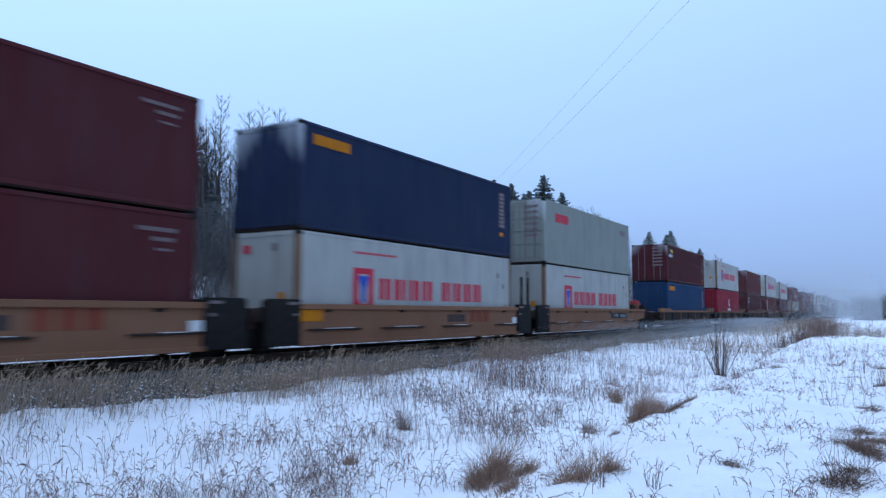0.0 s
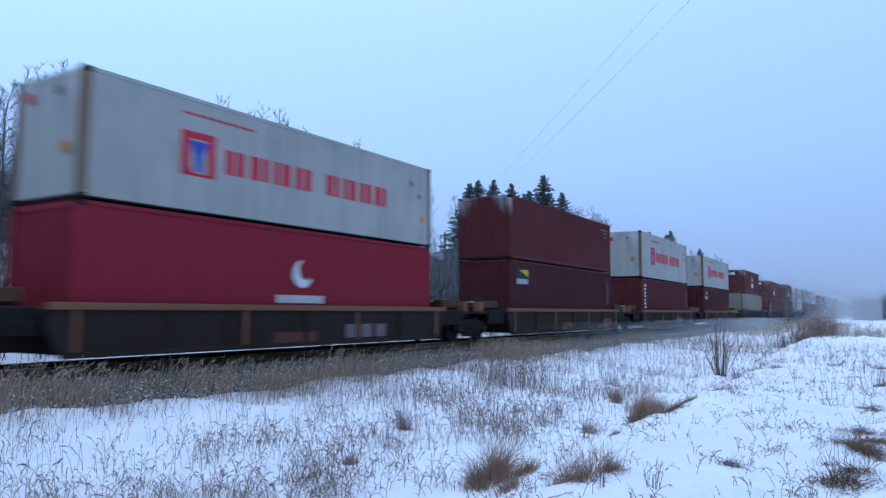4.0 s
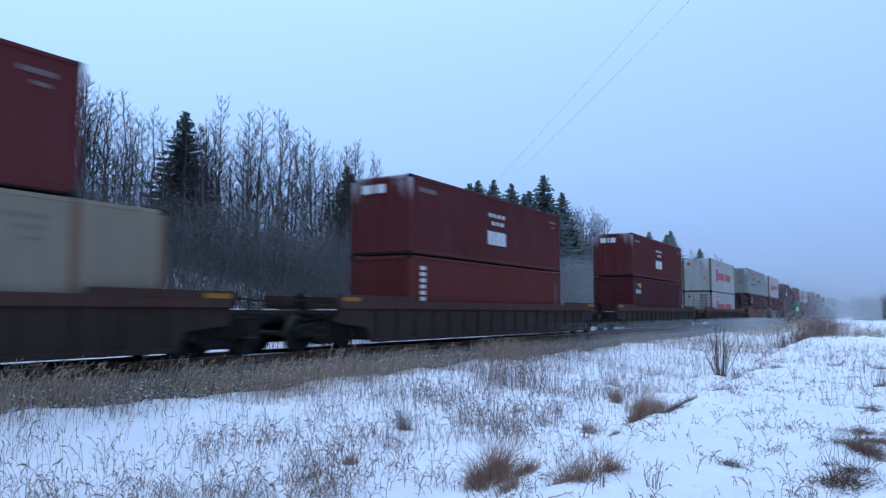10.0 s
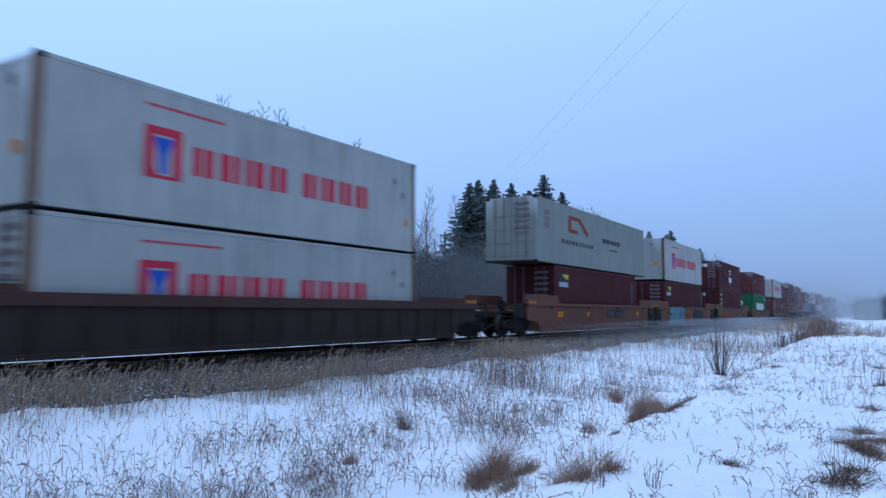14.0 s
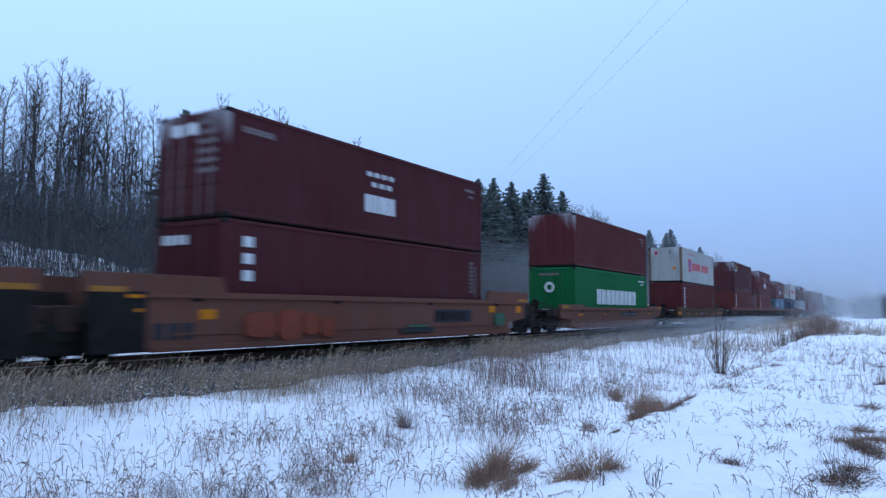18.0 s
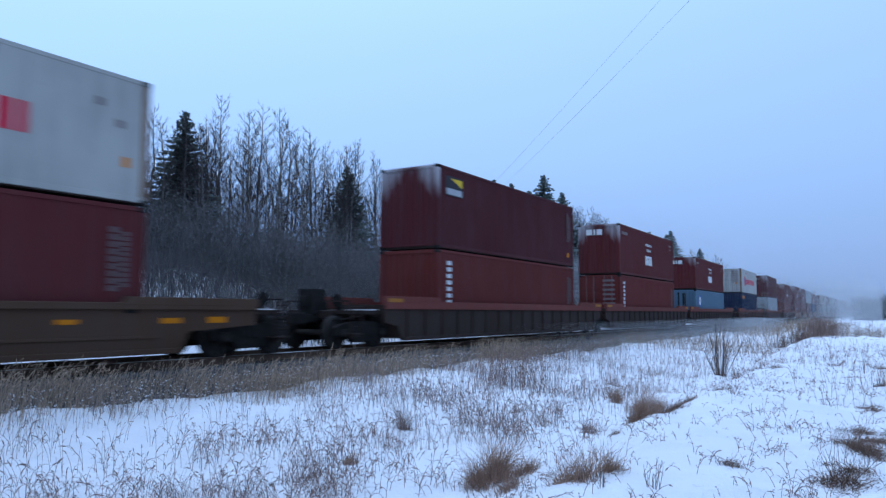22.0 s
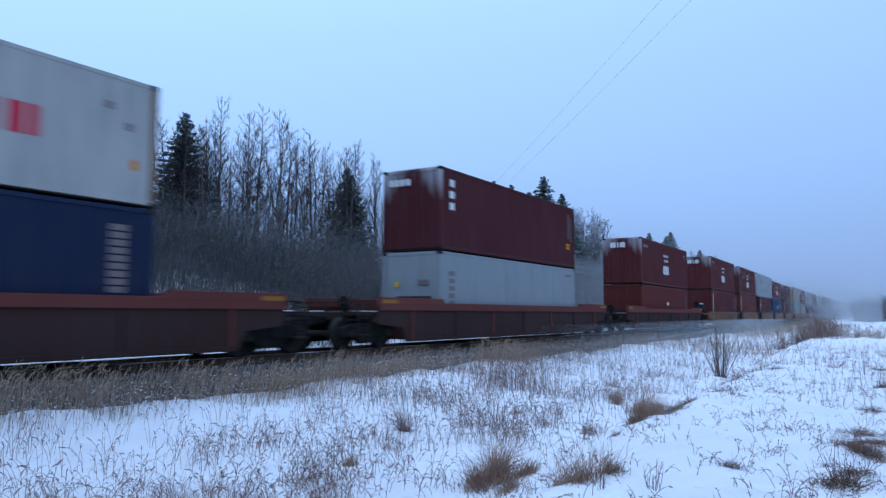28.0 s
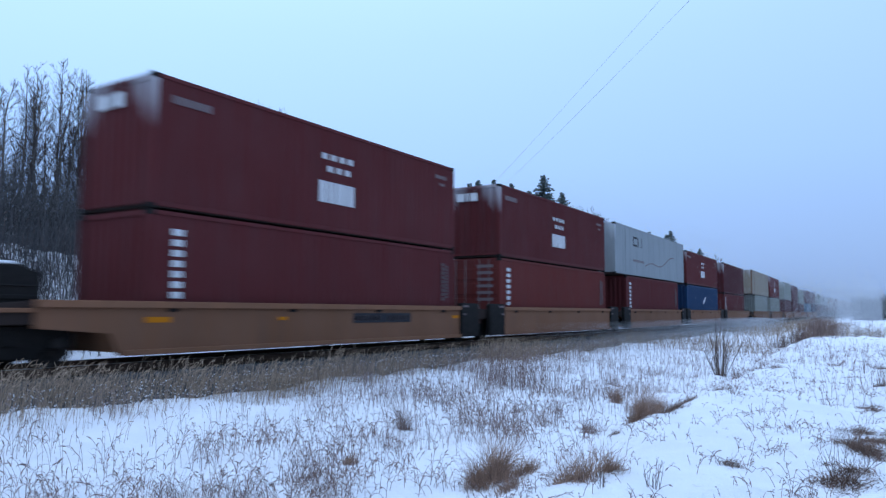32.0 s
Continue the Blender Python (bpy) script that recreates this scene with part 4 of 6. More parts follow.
def marks(ct, L, H, which, lead=-6.096):
    """Painted signs on the side towards the field; x from the forward corner of the forty-foot frame."""
    y0, y1 = -W2 + 0.003, -W2 + 0.0145

    def put(name, mat, fill, label=""):
        def make():
            g = Geo()
            fill(g)
            return g.mesh(name, mat)
        MESHES.pop((name, which, L, H, mat.name), None) if name == "end_block" else None
        ob = part(name, cached((name, which, L, H, mat.name), make), ct, label)
        if name in ("data_marking", "small_line", "number_marking", "slogan_marking", "end_marking", "data_plate", "data_column"):
            ob["kind"] = "stuff"

    def word(mat, x0, x1, z0, z1, n, gap=0.2, seed=1, label=""):
        """A word as a row of letter-size marks, each a part of two plain upright bars."""
        w = (x1 - x0) / n
        for i in range(n):
            wd, v = w * (1 - gap), (i * 2 + seed) % 3
            a, b = ((0.41, 0.43), (0.34, 0.50), (0.50, 0.34))[v]

            def make():
                g = Geo().box(0, wd * a, y0, y1, z0, z1)
                return g.box(wd * (1 - b), wd, y0, y1, z0, z1).mesh("word_block", mat)
            part("word_block", cached(("wb", mat.name, round(wd, 3), round(z0, 3), round(z1, 3), v), make), ct, label, pose(lead + x0 + i * w, 0, 0))

    def dots(name, mat, x0, x1, z0, z1, n, up=False, fill=0.75, label=""):
        """A row or a column of plain blocks, each a part."""
        for i in range(n):
            if up:
                h_ = (z1 - z0) / n
                part(name, cached(("dot", mat.name, x0, x1, round(h_, 3)), lambda: Geo().box(lead + x0, lead + x1, y0, y1, 0, h_ * 0.62).mesh(name, mat)), ct, label, pose(0, 0, z0 + i * h_))
            else:
                w_ = (x1 - x0) / n
                part(name, cached(("dotx", mat.name, round(w_, 3), round(z0, 3), round(z1, 3)), lambda: Geo().box(0, w_ * fill, y0, y1, z0, z1).mesh(name, mat)), ct, label, pose(lead + x0 + i * w_, 0, 0))

    def bars(g, x0, x1, z0, z1, n, up=False):
        for i in range(n):
            if up:
                a = z0 + (z1 - z0) * i / n
                g.box(lead + x0, lead + x1, y0, y1, a, a + (z1 - z0) / n * 0.78)
            else:
                a = x0 + (x1 - x0) * i / n
                g.box(lead + a, lead + a + (x1 - x0) / n * 0.75, y0, y1, z0, z1)

    if which == "red_word":
        put("emblem", M_RED, lambda g: (g.box(lead + 2.27, lead + 3.21, y0, y1, H * 0.64, H * 0.70), g.box(lead + 2.27, lead + 2.50, y0, y1, H * 0.34, H * 0.64),
                                        g.box(lead + 2.98, lead + 3.21, y0, y1, H * 0.34, H * 0.64), g.box(lead + 2.27, lead + 3.21, y0, y1, H * 0.32, H * 0.345),
                                        g.prism([(lead + 2.50, H * 0.40), (lead + 2.62, H * 0.345), (lead + 2.50, H * 0.345)], y0, y1)), "red square emblem")
        put("emblem_stem", M_BLUE, lambda g: g.prism([(lead + 2.66, H * 0.36), (lead + 2.82, H * 0.36), (lead + 2.84, H * 0.50), (lead + 3.0, H * 0.62), (lead + 2.48, H * 0.62), (lead + 2.64, H * 0.50)], y0 - 0.004, y1 - 0.004), "blue stem of the emblem")
        word(M_RED, 3.5, 6.6, H * 0.39, H * 0.61, 4, 0.26, 3, "large red letter-size block")
        word(M_RED, 7.0, 9.9, H * 0.39, H * 0.61, 4, 0.26, 5, "large red letter-size block")
        put("small_line", M_RED, lambda g: bars(g, 2.3, 4.4, H * 0.838, H * 0.860, 14))
        put("data_plate", M_GREY, lambda g: (bars(g, 11.0, 11.2, H * 0.72, H * 0.78, 1), bars(g, 11.45, 11.65, H * 0.58, H * 0.64, 1)))
        put("warning_sticker", M_YELLOW, lambda g: bars(g, 11.6, 11.8, H * 0.28, H * 0.36, 1))
    elif which == "white_word":
        dots("white_dot", M_WHITE, 5.32, 6.76, H * 0.69, H * 0.745, 4, fill=0.5)
        dots("white_dot", M_WHITE, 5.55, 6.65, H * 0.575, H * 0.63, 3, fill=0.5)
        word(M_WHITE, 5.22, 6.72, H * 0.28, H * 0.48, 3, 0.12, 8, "white block word")
        put("number_marking", M_GREY, lambda g: bars(g, 0.5, 1.56, H * 0.80, H * 0.86, 9))
        put("data_marking", M_GREY, lambda g: (bars(g, 11.0, 11.7, H * 0.82, H * 0.86, 5), bars(g, 11.25, 11.6, H * 0.74, H * 0.77, 3)))
        for k, (a, b) in enumerate(((-0.20, 0.12), (0.20, 0.30), (0.38, 0.74))):
            put("end_block", M_WHITE, lambda g: g.box(-L / 2 - 0.002, -L / 2 + 0.02, a, b, H * 0.79, H * 0.90), "white block on the end")
    elif which == "upright_white":
        dots("upright_block", M_WHITE, 0.62, 0.90, H * 0.36, H * 0.90, 7, True)
        put("data_marking", M_FAINT, lambda g: (bars(g, 11.4, 11.6, H * 0.40, H * 0.85, 9, True),))
        put("data_column", M_FAINT, lambda g: bars(g, 11.66, 11.82, H * 0.43, H * 0.82, 11, True))
    elif which == "label":
        put("label_plate", M_DARK, lambda g: g.box(lead + 0.52, lead + 1.66, y0, y1 - 0.004, H * 0.65, H * 0.89), "dark label plate")
        put("label_stripe", M_STRIPE, lambda g: g.prism([(lead + 0.85, H * 0.86), (lead + 1.62, H * 0.87), (lead + 1.62, H * 0.77)], y0 - 0.004, y0 + 0.002), "yellow wedge on the label")
        put("label_bar", M_PALE, lambda g: g.box(lead + 0.56, lead + 1.6, y0 - 0.004, y0 + 0.002, H * 0.665, H * 0.74), "white bar on the label")
        put("data_marking", M_FAINT, lambda g: (bars(g, 11.4, 11.6, H * 0.40, H * 0.88, 9, True),))
        put("data_column", M_FAINT, lambda g: bars(g, 11.66, 11.82, H * 0.43, H * 0.82, 11, True))
        put("warning_sticker", M_YELLOW, lambda g: bars(g, 11.4, 11.7, H * 0.15, H * 0.22, 1))
    elif which == "white_nine":
        word(M_WHITE, 3.1, 9.95, H * 0.38, H * 0.65, 9, 0.22, 12, "very large white block word")
        put("data_marking", M_WHITE, lambda g: (bars(g, 10.4, 11.7, H * 0.86, H * 0.885, 9), bars(g, 10.9, 11.4, H * 0.80, H * 0.82, 4)))
        put("ring", M_WHITE, lambda g: [g.box(-L / 2 - 0.004, -L / 2 + 0.02, 0.12 + 0.2 * math.cos(k * 0.5236) - 0.06, 0.12 + 0.2 * math.cos(k * 0.5236) + 0.06, H * 0.66 + 0.2 * math.sin(k * 0.5236) - 0.06, H * 0.66 + 0.2 * math.sin(k * 0.5236) + 0.06) for k in range(12)], "white ring on the end")
        put("end_marking", M_GREY, lambda g: [g.box(-L / 2 - 0.004, -L / 2 + 0.02, -0.35 + 0.13 * k, -0.26 + 0.13 * k, H * 0.86, H * 0.90) for k in range(8)])
    elif which == "yellow_word":
        word(M_YELLOW, 0.55, 2.05, H * 0.80, H * 0.90, 5, 0.1, 4, "small yellow block word")
        put("data_marking", M_GREY, lambda g: bars(g, 11.2, 11.6, H * 0.40, H * 0.88, 9, True))
        put("warning_sticker", M_YELLOW, lambda g: bars(g, 11.25, 11.6, H * 0.28, H * 0.33, 1))
    elif which == "red_short":
        word(M_RED, 1.27, 2.85, H * 0.68, H * 0.82, 4, 0.06, 6, "red block word")
        put("data_marking", M_GREY, lambda g: bars(g, 10.6, 11.6, H * 0.76, H * 0.86, 3))
    elif which == "moon":
        put("moon_emblem", M_WHITE, lambda g: g.cyl((lead + 6.15, H * 0.60), 0.36, y0, y1, "y", 20), "white round emblem")
        put("moon_shadow", SCARLET, lambda g: g.cyl((lead + 6.28, H * 0.64), 0.27, y0 - 0.004, y1 - 0.001, "y", 18), "red crescent gap")
        word(M_WHITE, 5.25, 7.0, H * 0.34, H * 0.41, 8, 0.2, 9, "small white block word")
    elif which == "blue_badge":
        put("badge", M_BLUE, lambda g: [g.prism([(lead + 1.5 + q * math.cos(k * 0.5236 + 0.26 * w_), H * 0.66 + q * 0.85 * math.sin(k * 0.5236 + 0.26 * w_)) for k in range(12) for w_, q in ((0, 0.62), (1, 0.40))], y0, y1 - 0.004)], "blue spiked badge")
        put("badge_disc", M_WHITE, lambda g: g.cyl((lead + 1.5, H * 0.66), 0.34, y0 - 0.004, y0 + 0.002, "y", 18), "white disc of the badge")
        put("badge_core", SKYBLUE, lambda g: g.cyl((lead + 1.5, H * 0.66), 0.13, y0 - 0.008, y0 - 0.005, "y", 12), "pale blue centre of the badge")
    elif which == "upright_tall":
        dots("upright_block", M_WHITE, 0.62, 0.92, H * 0.50, H * 0.92, 3, True)
        put("data_marking", M_FAINT, lambda g: bars(g, 11.3, 11.6, H * 0.48, H * 0.88, 8, True))
        put("data_column", M_FAINT, lambda g: bars(g, 11.66, 11.82, H * 0.43, H * 0.82, 11, True))
        put("warning_sticker", M_YELLOW, lambda g: bars(g, 11.15, 11.55, H * 0.30, H * 0.40, 2, True))
        put("end_marking", M_WHITE, lambda g: [g.box(-L / 2 - 0.004, -L / 2 + 0.02, 0.05 + 0.24 * k, 0.22 + 0.24 * k, H * 0.80, H * 0.88) for k in range(4)])
    elif which == "upright_grey":
        dots("upright_block", M_GREY, 0.6, 0.95, H * 0.36, H * 0.80, 5, True)
        put("data_marking", M_GREY, lambda g: (bars(g, 11.0, 11.7, H * 0.86, H * 0.89, 5), bars(g, 11.0, 11.7, H * 0.12, H * 0.15, 3)))
    elif which == "domestic":
        put("emblem", M_BRICK, lambda g: g.prism([(lead + 1.75, H * 0.60), (lead + 1.9, H * 0.56), (lead + 3.0, H * 0.56), (lead + 3.0, H * 0.62), (lead + 2.1, H * 0.62), (lead + 2.1, H * 0.78), (lead + 3.1, H * 0.78), (lead + 4.1, H * 0.56), (lead + 4.4, H * 0.56), (lead + 4.4, H * 0.62), (lead + 3.3, H * 0.84), (lead + 1.9, H * 0.84), (lead + 1.75, H * 0.80)], y0, y1), "brick red bent-band emblem")
        dots("word_block", M_DARK, 0.95, 5.3, H * 0.36, H * 0.43, 10, False, 0.55)
        put("slogan_marking", M_DARK, lambda g: (bars(g, 6.6, 9.6, H * 0.52, H * 0.60, 5), bars(g, 7.8, 9.0, H * 0.40, H * 0.43, 4)))
        put("data_marking", M_GREY, lambda g: bars(g, -1.1, -0.5, H * 0.55, H * 0.85, 3, True))
    elif which == "swoosh":
        put("emblem", M_DARK, lambda g: (g.box(lead + 1.5, lead + 1.62, y0, y1, H * 0.62, H * 0.82), g.box(lead + 1.5, lead + 2.3, y0, y1, H * 0.78, H * 0.82), g.box(lead + 1.5, lead + 2.3, y0, y1, H * 0.62, H * 0.66), g.box(lead + 2.45, lead + 2.57, y0, y1, H * 0.62, H * 0.82), g.box(lead + 3.2, lead + 3.3, y0, y1, H * 0.62, H * 0.82)), "dark looped emblem")
        put("swoosh", M_GREY, lambda g: [g.prism([(lead + 4 + k * 0.8, H * (0.24 + 0.30 * (k / 9) ** 1.5 + 0.06 * math.sin(k))), (lead + 4.8 + k * 0.8, H * (0.24 + 0.30 * ((k + 1) / 9) ** 1.5 + 0.06 * math.sin(k + 1))), (lead + 4.8 + k * 0.8, H * (0.265 + 0.30 * ((k + 1) / 9) ** 1.5 + 0.06 * math.sin(k + 1))), (lead + 4 + k * 0.8, H * (0.265 + 0.30 * (k / 9) ** 1.5 + 0.06 * math.sin(k)))], y0, y1) for k in range(9)], "grey wavy line")
        dots("word_block", M_GREY, 1.5, 3.8, H * 0.30, H * 0.35, 6)
    elif which == "white_script":
        word(M_WHITE, 4.6, 8.2, H * 0.10, H * 0.30, 6, 0.15, 14, "white block word")
        put("emblem", M_WHITE, lambda g: g.prism([(lead + 5.6, H * 0.50), (lead + 6.6, H * 0.72), (lead + 7.0, H * 0.70), (lead + 6.2, H * 0.54)], y0, y1), "white slanting emblem")
    elif which == "small_white":
        put("emblem", M_WHITE, lambda g: g.box(lead + 6.0, lead + 6.5, y0, y1, H * 0.52, H * 0.60))
        put("data_marking", M_FAINT, lambda g: bars(g, 11.4, 11.7, H * 0.4, H * 0.85, 9, True))
        put("data_column", M_FAINT, lambda g: bars(g, 11.66, 11.82, H * 0.43, H * 0.82, 11, True))
    else:
        put("data_marking", M_GREY, lambda g: (bars(g, 10.75, 11.7, H * 0.84, H * 0.87, 8), bars(g, 11.1, 11.65, H * 0.77, H * 0.80, 4), bars(g, 11.2, 11.6, H * 0.70, H * 0.72, 3)))


def container(mat, look_, label, high=True, long=False, lead_end="wall", style="corrugated", frame_mat=None, frost=False, near=True):
    """A freight container on its corner castings; x runs along the train, the forward end at -x."""
    H = 2.896 if high else 2.591
    L = 16.154 if long else 12.192
    fm = frame_mat or mat
    ct = tagged(new("shipping_container"), label, "shipping container", "containers on the train")

    def put(name, key, make, label_=""):
        return part(name, cached((name, L, H, style) + key, make), ct, label_)

    for sy in (-1, 1):
        part("side_wall", wall_mesh(L - 0.30, H, mat, style, False, sy * (W2 - 0.012)), ct)
        a, b = sorted((sy * W2, sy * (W2 - 0.06)))
        put("top_rail", (mat.name, sy), lambda: Geo().box(-L / 2 + 0.1, L / 2 - 0.1, a, b, H - 0.10, H - 0.012).mesh("top_rail", mat, 0.006))
        put("bottom_rail", (mat.name, sy), lambda: Geo().box(-L / 2 + 0.1, L / 2 - 0.1, a, b, 0.055, 0.165).mesh("bottom_rail", mat, 0.006))
    put("roof", (mat.name,), lambda: Geo().box(-L / 2 + 0.08, L / 2 - 0.08, -W2 + 0.06, W2 - 0.06, H - 0.06, H - 0.02).mesh("roof", mat))
    put("floor", (mat.name,), lambda: Geo().box(-L / 2 + 0.08, L / 2 - 0.08, -W2 + 0.06, W2 - 0.06, 0.03, 0.14).mesh("floor", CAR_DARK))
    for sx in (-1, 1):
        for sy in (-1, 1):
            x0, x1 = sorted((sx * L / 2, sx * (L / 2 - 0.16)))
            ya, yb = sorted((sy * W2, sy * (W2 - 0.16)))
            pm = frosted(fm) if frost and sx < 0 and fm is mat else fm
            put("corner_post", (pm.name, sx, sy), lambda: Geo().box(x0, x1, ya, yb, 0.11, H - 0.11).mesh("corner_post", pm, 0.012))
            for z0, z1, t in ((0.0, 0.118, "b"), (H - 0.118, H, "t")) if near else ():
                put("corner_casting", (sx, sy, t), lambda: Geo().box(*sorted((sx * (L / 2 + 0.003), sx * (L / 2 - 0.178))), *sorted((sy * (W2 + 0.003), sy * (W2 - 0.162))), z0, z1).mesh("corner_casting", CASTSTEEL, 0.012))
            if long:
                q0, q1 = sx * 6.096 - 0.09, sx * 6.096 + 0.09
                pa, pb = sorted((sy * (W2 + 0.002), sy * (W2 - 0.05)))
                put("lifting_post", (fm.name, sx, sy), lambda: Geo().box(q0, q1, pa, pb, 0.02, H - 0.012).mesh("lifting_post", fm, 0.008))
    for sx in (-1, 1):
        kind = lead_end if sx < 0 else ("wall" if lead_end == "door" else "door")
        emat = frosted(mat) if sx < 0 and frost else mat
        x = sx * (L / 2 - 0.03)
        put("end_header", (emat.name, sx), lambda: Geo().box(*sorted((x, sx * (L / 2 - 0.13))), -W2 + 0.16, W2 - 0.16, H - 0.13, H - 0.01).mesh("end_header", emat, 0.006))
        put("end_sill", (mat.name, sx), lambda: Geo().box(*sorted((x, sx * (L / 2 - 0.13))), -W2 + 0.16, W2 - 0.16, 0.10, 0.165).mesh("end_sill", mat, 0.006))
        if kind == "wall":
            part("end_wall", wall_mesh(2 * W2 - 0.32, H, emat, style, True, sx * (L / 2 - 0.045)), ct)
        elif kind == "reefer":
            part("end_wall", wall_mesh(2 * W2 - 0.32, H, emat, "smooth", True, sx * (L / 2 - 0.045)), ct)
            put("cooling_unit", (sx,), lambda: Geo().box(*sorted((x - sx * 0.03, x + sx * 0.02)), -0.85, 0.62, 0.55, 1.36).mesh("cooling_unit", M_DARK, 0.06), "dark cooling unit in the end wall")
            put("unit_grille", (sx,), lambda: Geo().box(*sorted((x, x + sx * 0.024)), -0.75, -0.3, 1.72, 1.92).mesh("unit_grille", M_GREY, 0.01))
            put("unit_sticker", (sx,), lambda: Geo().box(*sorted((x, x + sx * 0.024)), 0.5, 0.68, 1.66, 1.86).mesh("unit_sticker", M_STRIPE, 0.01), "yellow sticker")
        else:
            for sy in (-1, 1):
                d0, d1 = sorted((sy * 0.012, sy * (W2 - 0.17)))
                def leaf():
                    prof = [(x - sx * 0.05, 0.15), (x, 0.15)]
                    for k in range(4):                   # pressed ribs across the door leaf
                        z0 = 0.28 + k * (H - 0.55) / 4
                        z1 = z0 + (H - 0.55) / 4 - 0.14
                        prof += [(x, z0), (x + sx * 0.018, z0 + 0.02), (x + sx * 0.018, z1 - 0.02), (x, z1)]
                    g = Geo().prism(prof + [(x, H - 0.135), (x - sx * 0.05, H - 0.135)], d0, d1)
                    return g.mesh("door", emat)
                door = put("door", (emat.name, sx, sy), leaf)
                for q in (0.30, 0.72):
                    yy = d0 + (d1 - d0) * q
                    part("lock_rod", cached(("rod", L, H, sx, sy, q), lambda: Geo().cyl((x + sx * 0.045, yy), 0.019, 0.06, H - 0.05, "z", 8).mesh("lock_rod", M_GREY)), door)
    if look_ == "red_word":
        put("end_sticker", ("s",), lambda: Geo().box(-L / 2 - 0.004, -L / 2 + 0.022, -0.75, -0.55, H * 0.36, H * 0.44).mesh("end_sticker", M_YELLOW), "yellow sticker")
        put("end_emblem", ("e",), lambda: Geo().box(-L / 2 - 0.004, -L / 2 + 0.022, 0.55, 0.78, H * 0.80, H * 0.88).mesh("end_emblem", M_RED), "small red emblem")
        put("end_hatch", ("h",), lambda: Geo().box(-L / 2 - 0.004, -L / 2 + 0.022, -0.42, -0.30, H * 0.82, H * 0.89).mesh("end_hatch", M_GREY))
    if lead_end == "door":
        put("door_marking", ("w",), lambda: [g_ for g_ in [Geo()] if [g_.box(-L / 2 + 0.004, -L / 2 + 0.016, -0.9, -0.2, H * (0.42 + 0.09 * k), H * (0.46 + 0.09 * k)) for k in range(6)]][0].mesh("door_marking", M_GREY))
    marks(ct, L, H, look_)
    return ct, H


# ---- well cars ----
def truck(parent, x, label="dark two-axle truck"):
    """A freight truck: bolster with side frames and two wheelsets, in the car's space."""
    t = part("truck", cached("bolster", lambda: Geo().box(-0.16, 0.16, -1.12, 1.12, 0.42, 0.72).box(-0.35, 0.35, -0.35, 0.35, 0.5, 0.86).mesh("truck", CASTSTEEL, 0.015)), parent, label, pose(x, 0, 0))
    frame_pts = [(-1.22, 0.36), (-1.22, 0.62), (-0.98, 0.70), (-0.42, 0.78), (0.42, 0.78), (0.98, 0.70), (1.22, 0.62), (1.22, 0.36), (0.72, 0.36), (0.48, 0.18), (-0.48, 0.18), (-0.72, 0.36)]
    for sy in (-1, 1):
        a, b = sorted((sy * 0.93, sy * 1.08))
        sf = part("side_frame", cached(("sf", sy), lambda: Geo().prism(frame_pts, a, b).mesh("side_frame", CASTSTEEL, 0.02)), t)
        for sx in (-1, 1):
            part("bearing_cap", cached(("bcap", sy), lambda: Geo().cyl((0, 0.459), 0.115, *sorted((sy * 1.08, sy * 1.15)), "y", 12).mesh("bearing_cap", WHEELSTEEL, 0.012)), t, at=pose(sx * 0.89, 0, 0))
    for sx in (-1, 1):
        def ws():
            half = [(0.0, 0.085), (0.66, 0.085), (0.68, 0.15), (0.69, 0.36), (0.69, 0.492), (0.722, 0.488), (0.735, 0.462), (0.83, 0.455), (0.835, 0.38), (0.80, 0.34), (0.80, 0.17), (0.90, 0.16), (0.90, 0.085), (1.02, 0.085)]
            return Geo().lathe([(-y, r) for y, r in half[::-1]] + half[1:]).mesh("wheelset", WHEELSTEEL)
        part("wheelset", cached("wheelset", ws), t, at=pose(sx * 0.89, 0, 0.459))
    return t


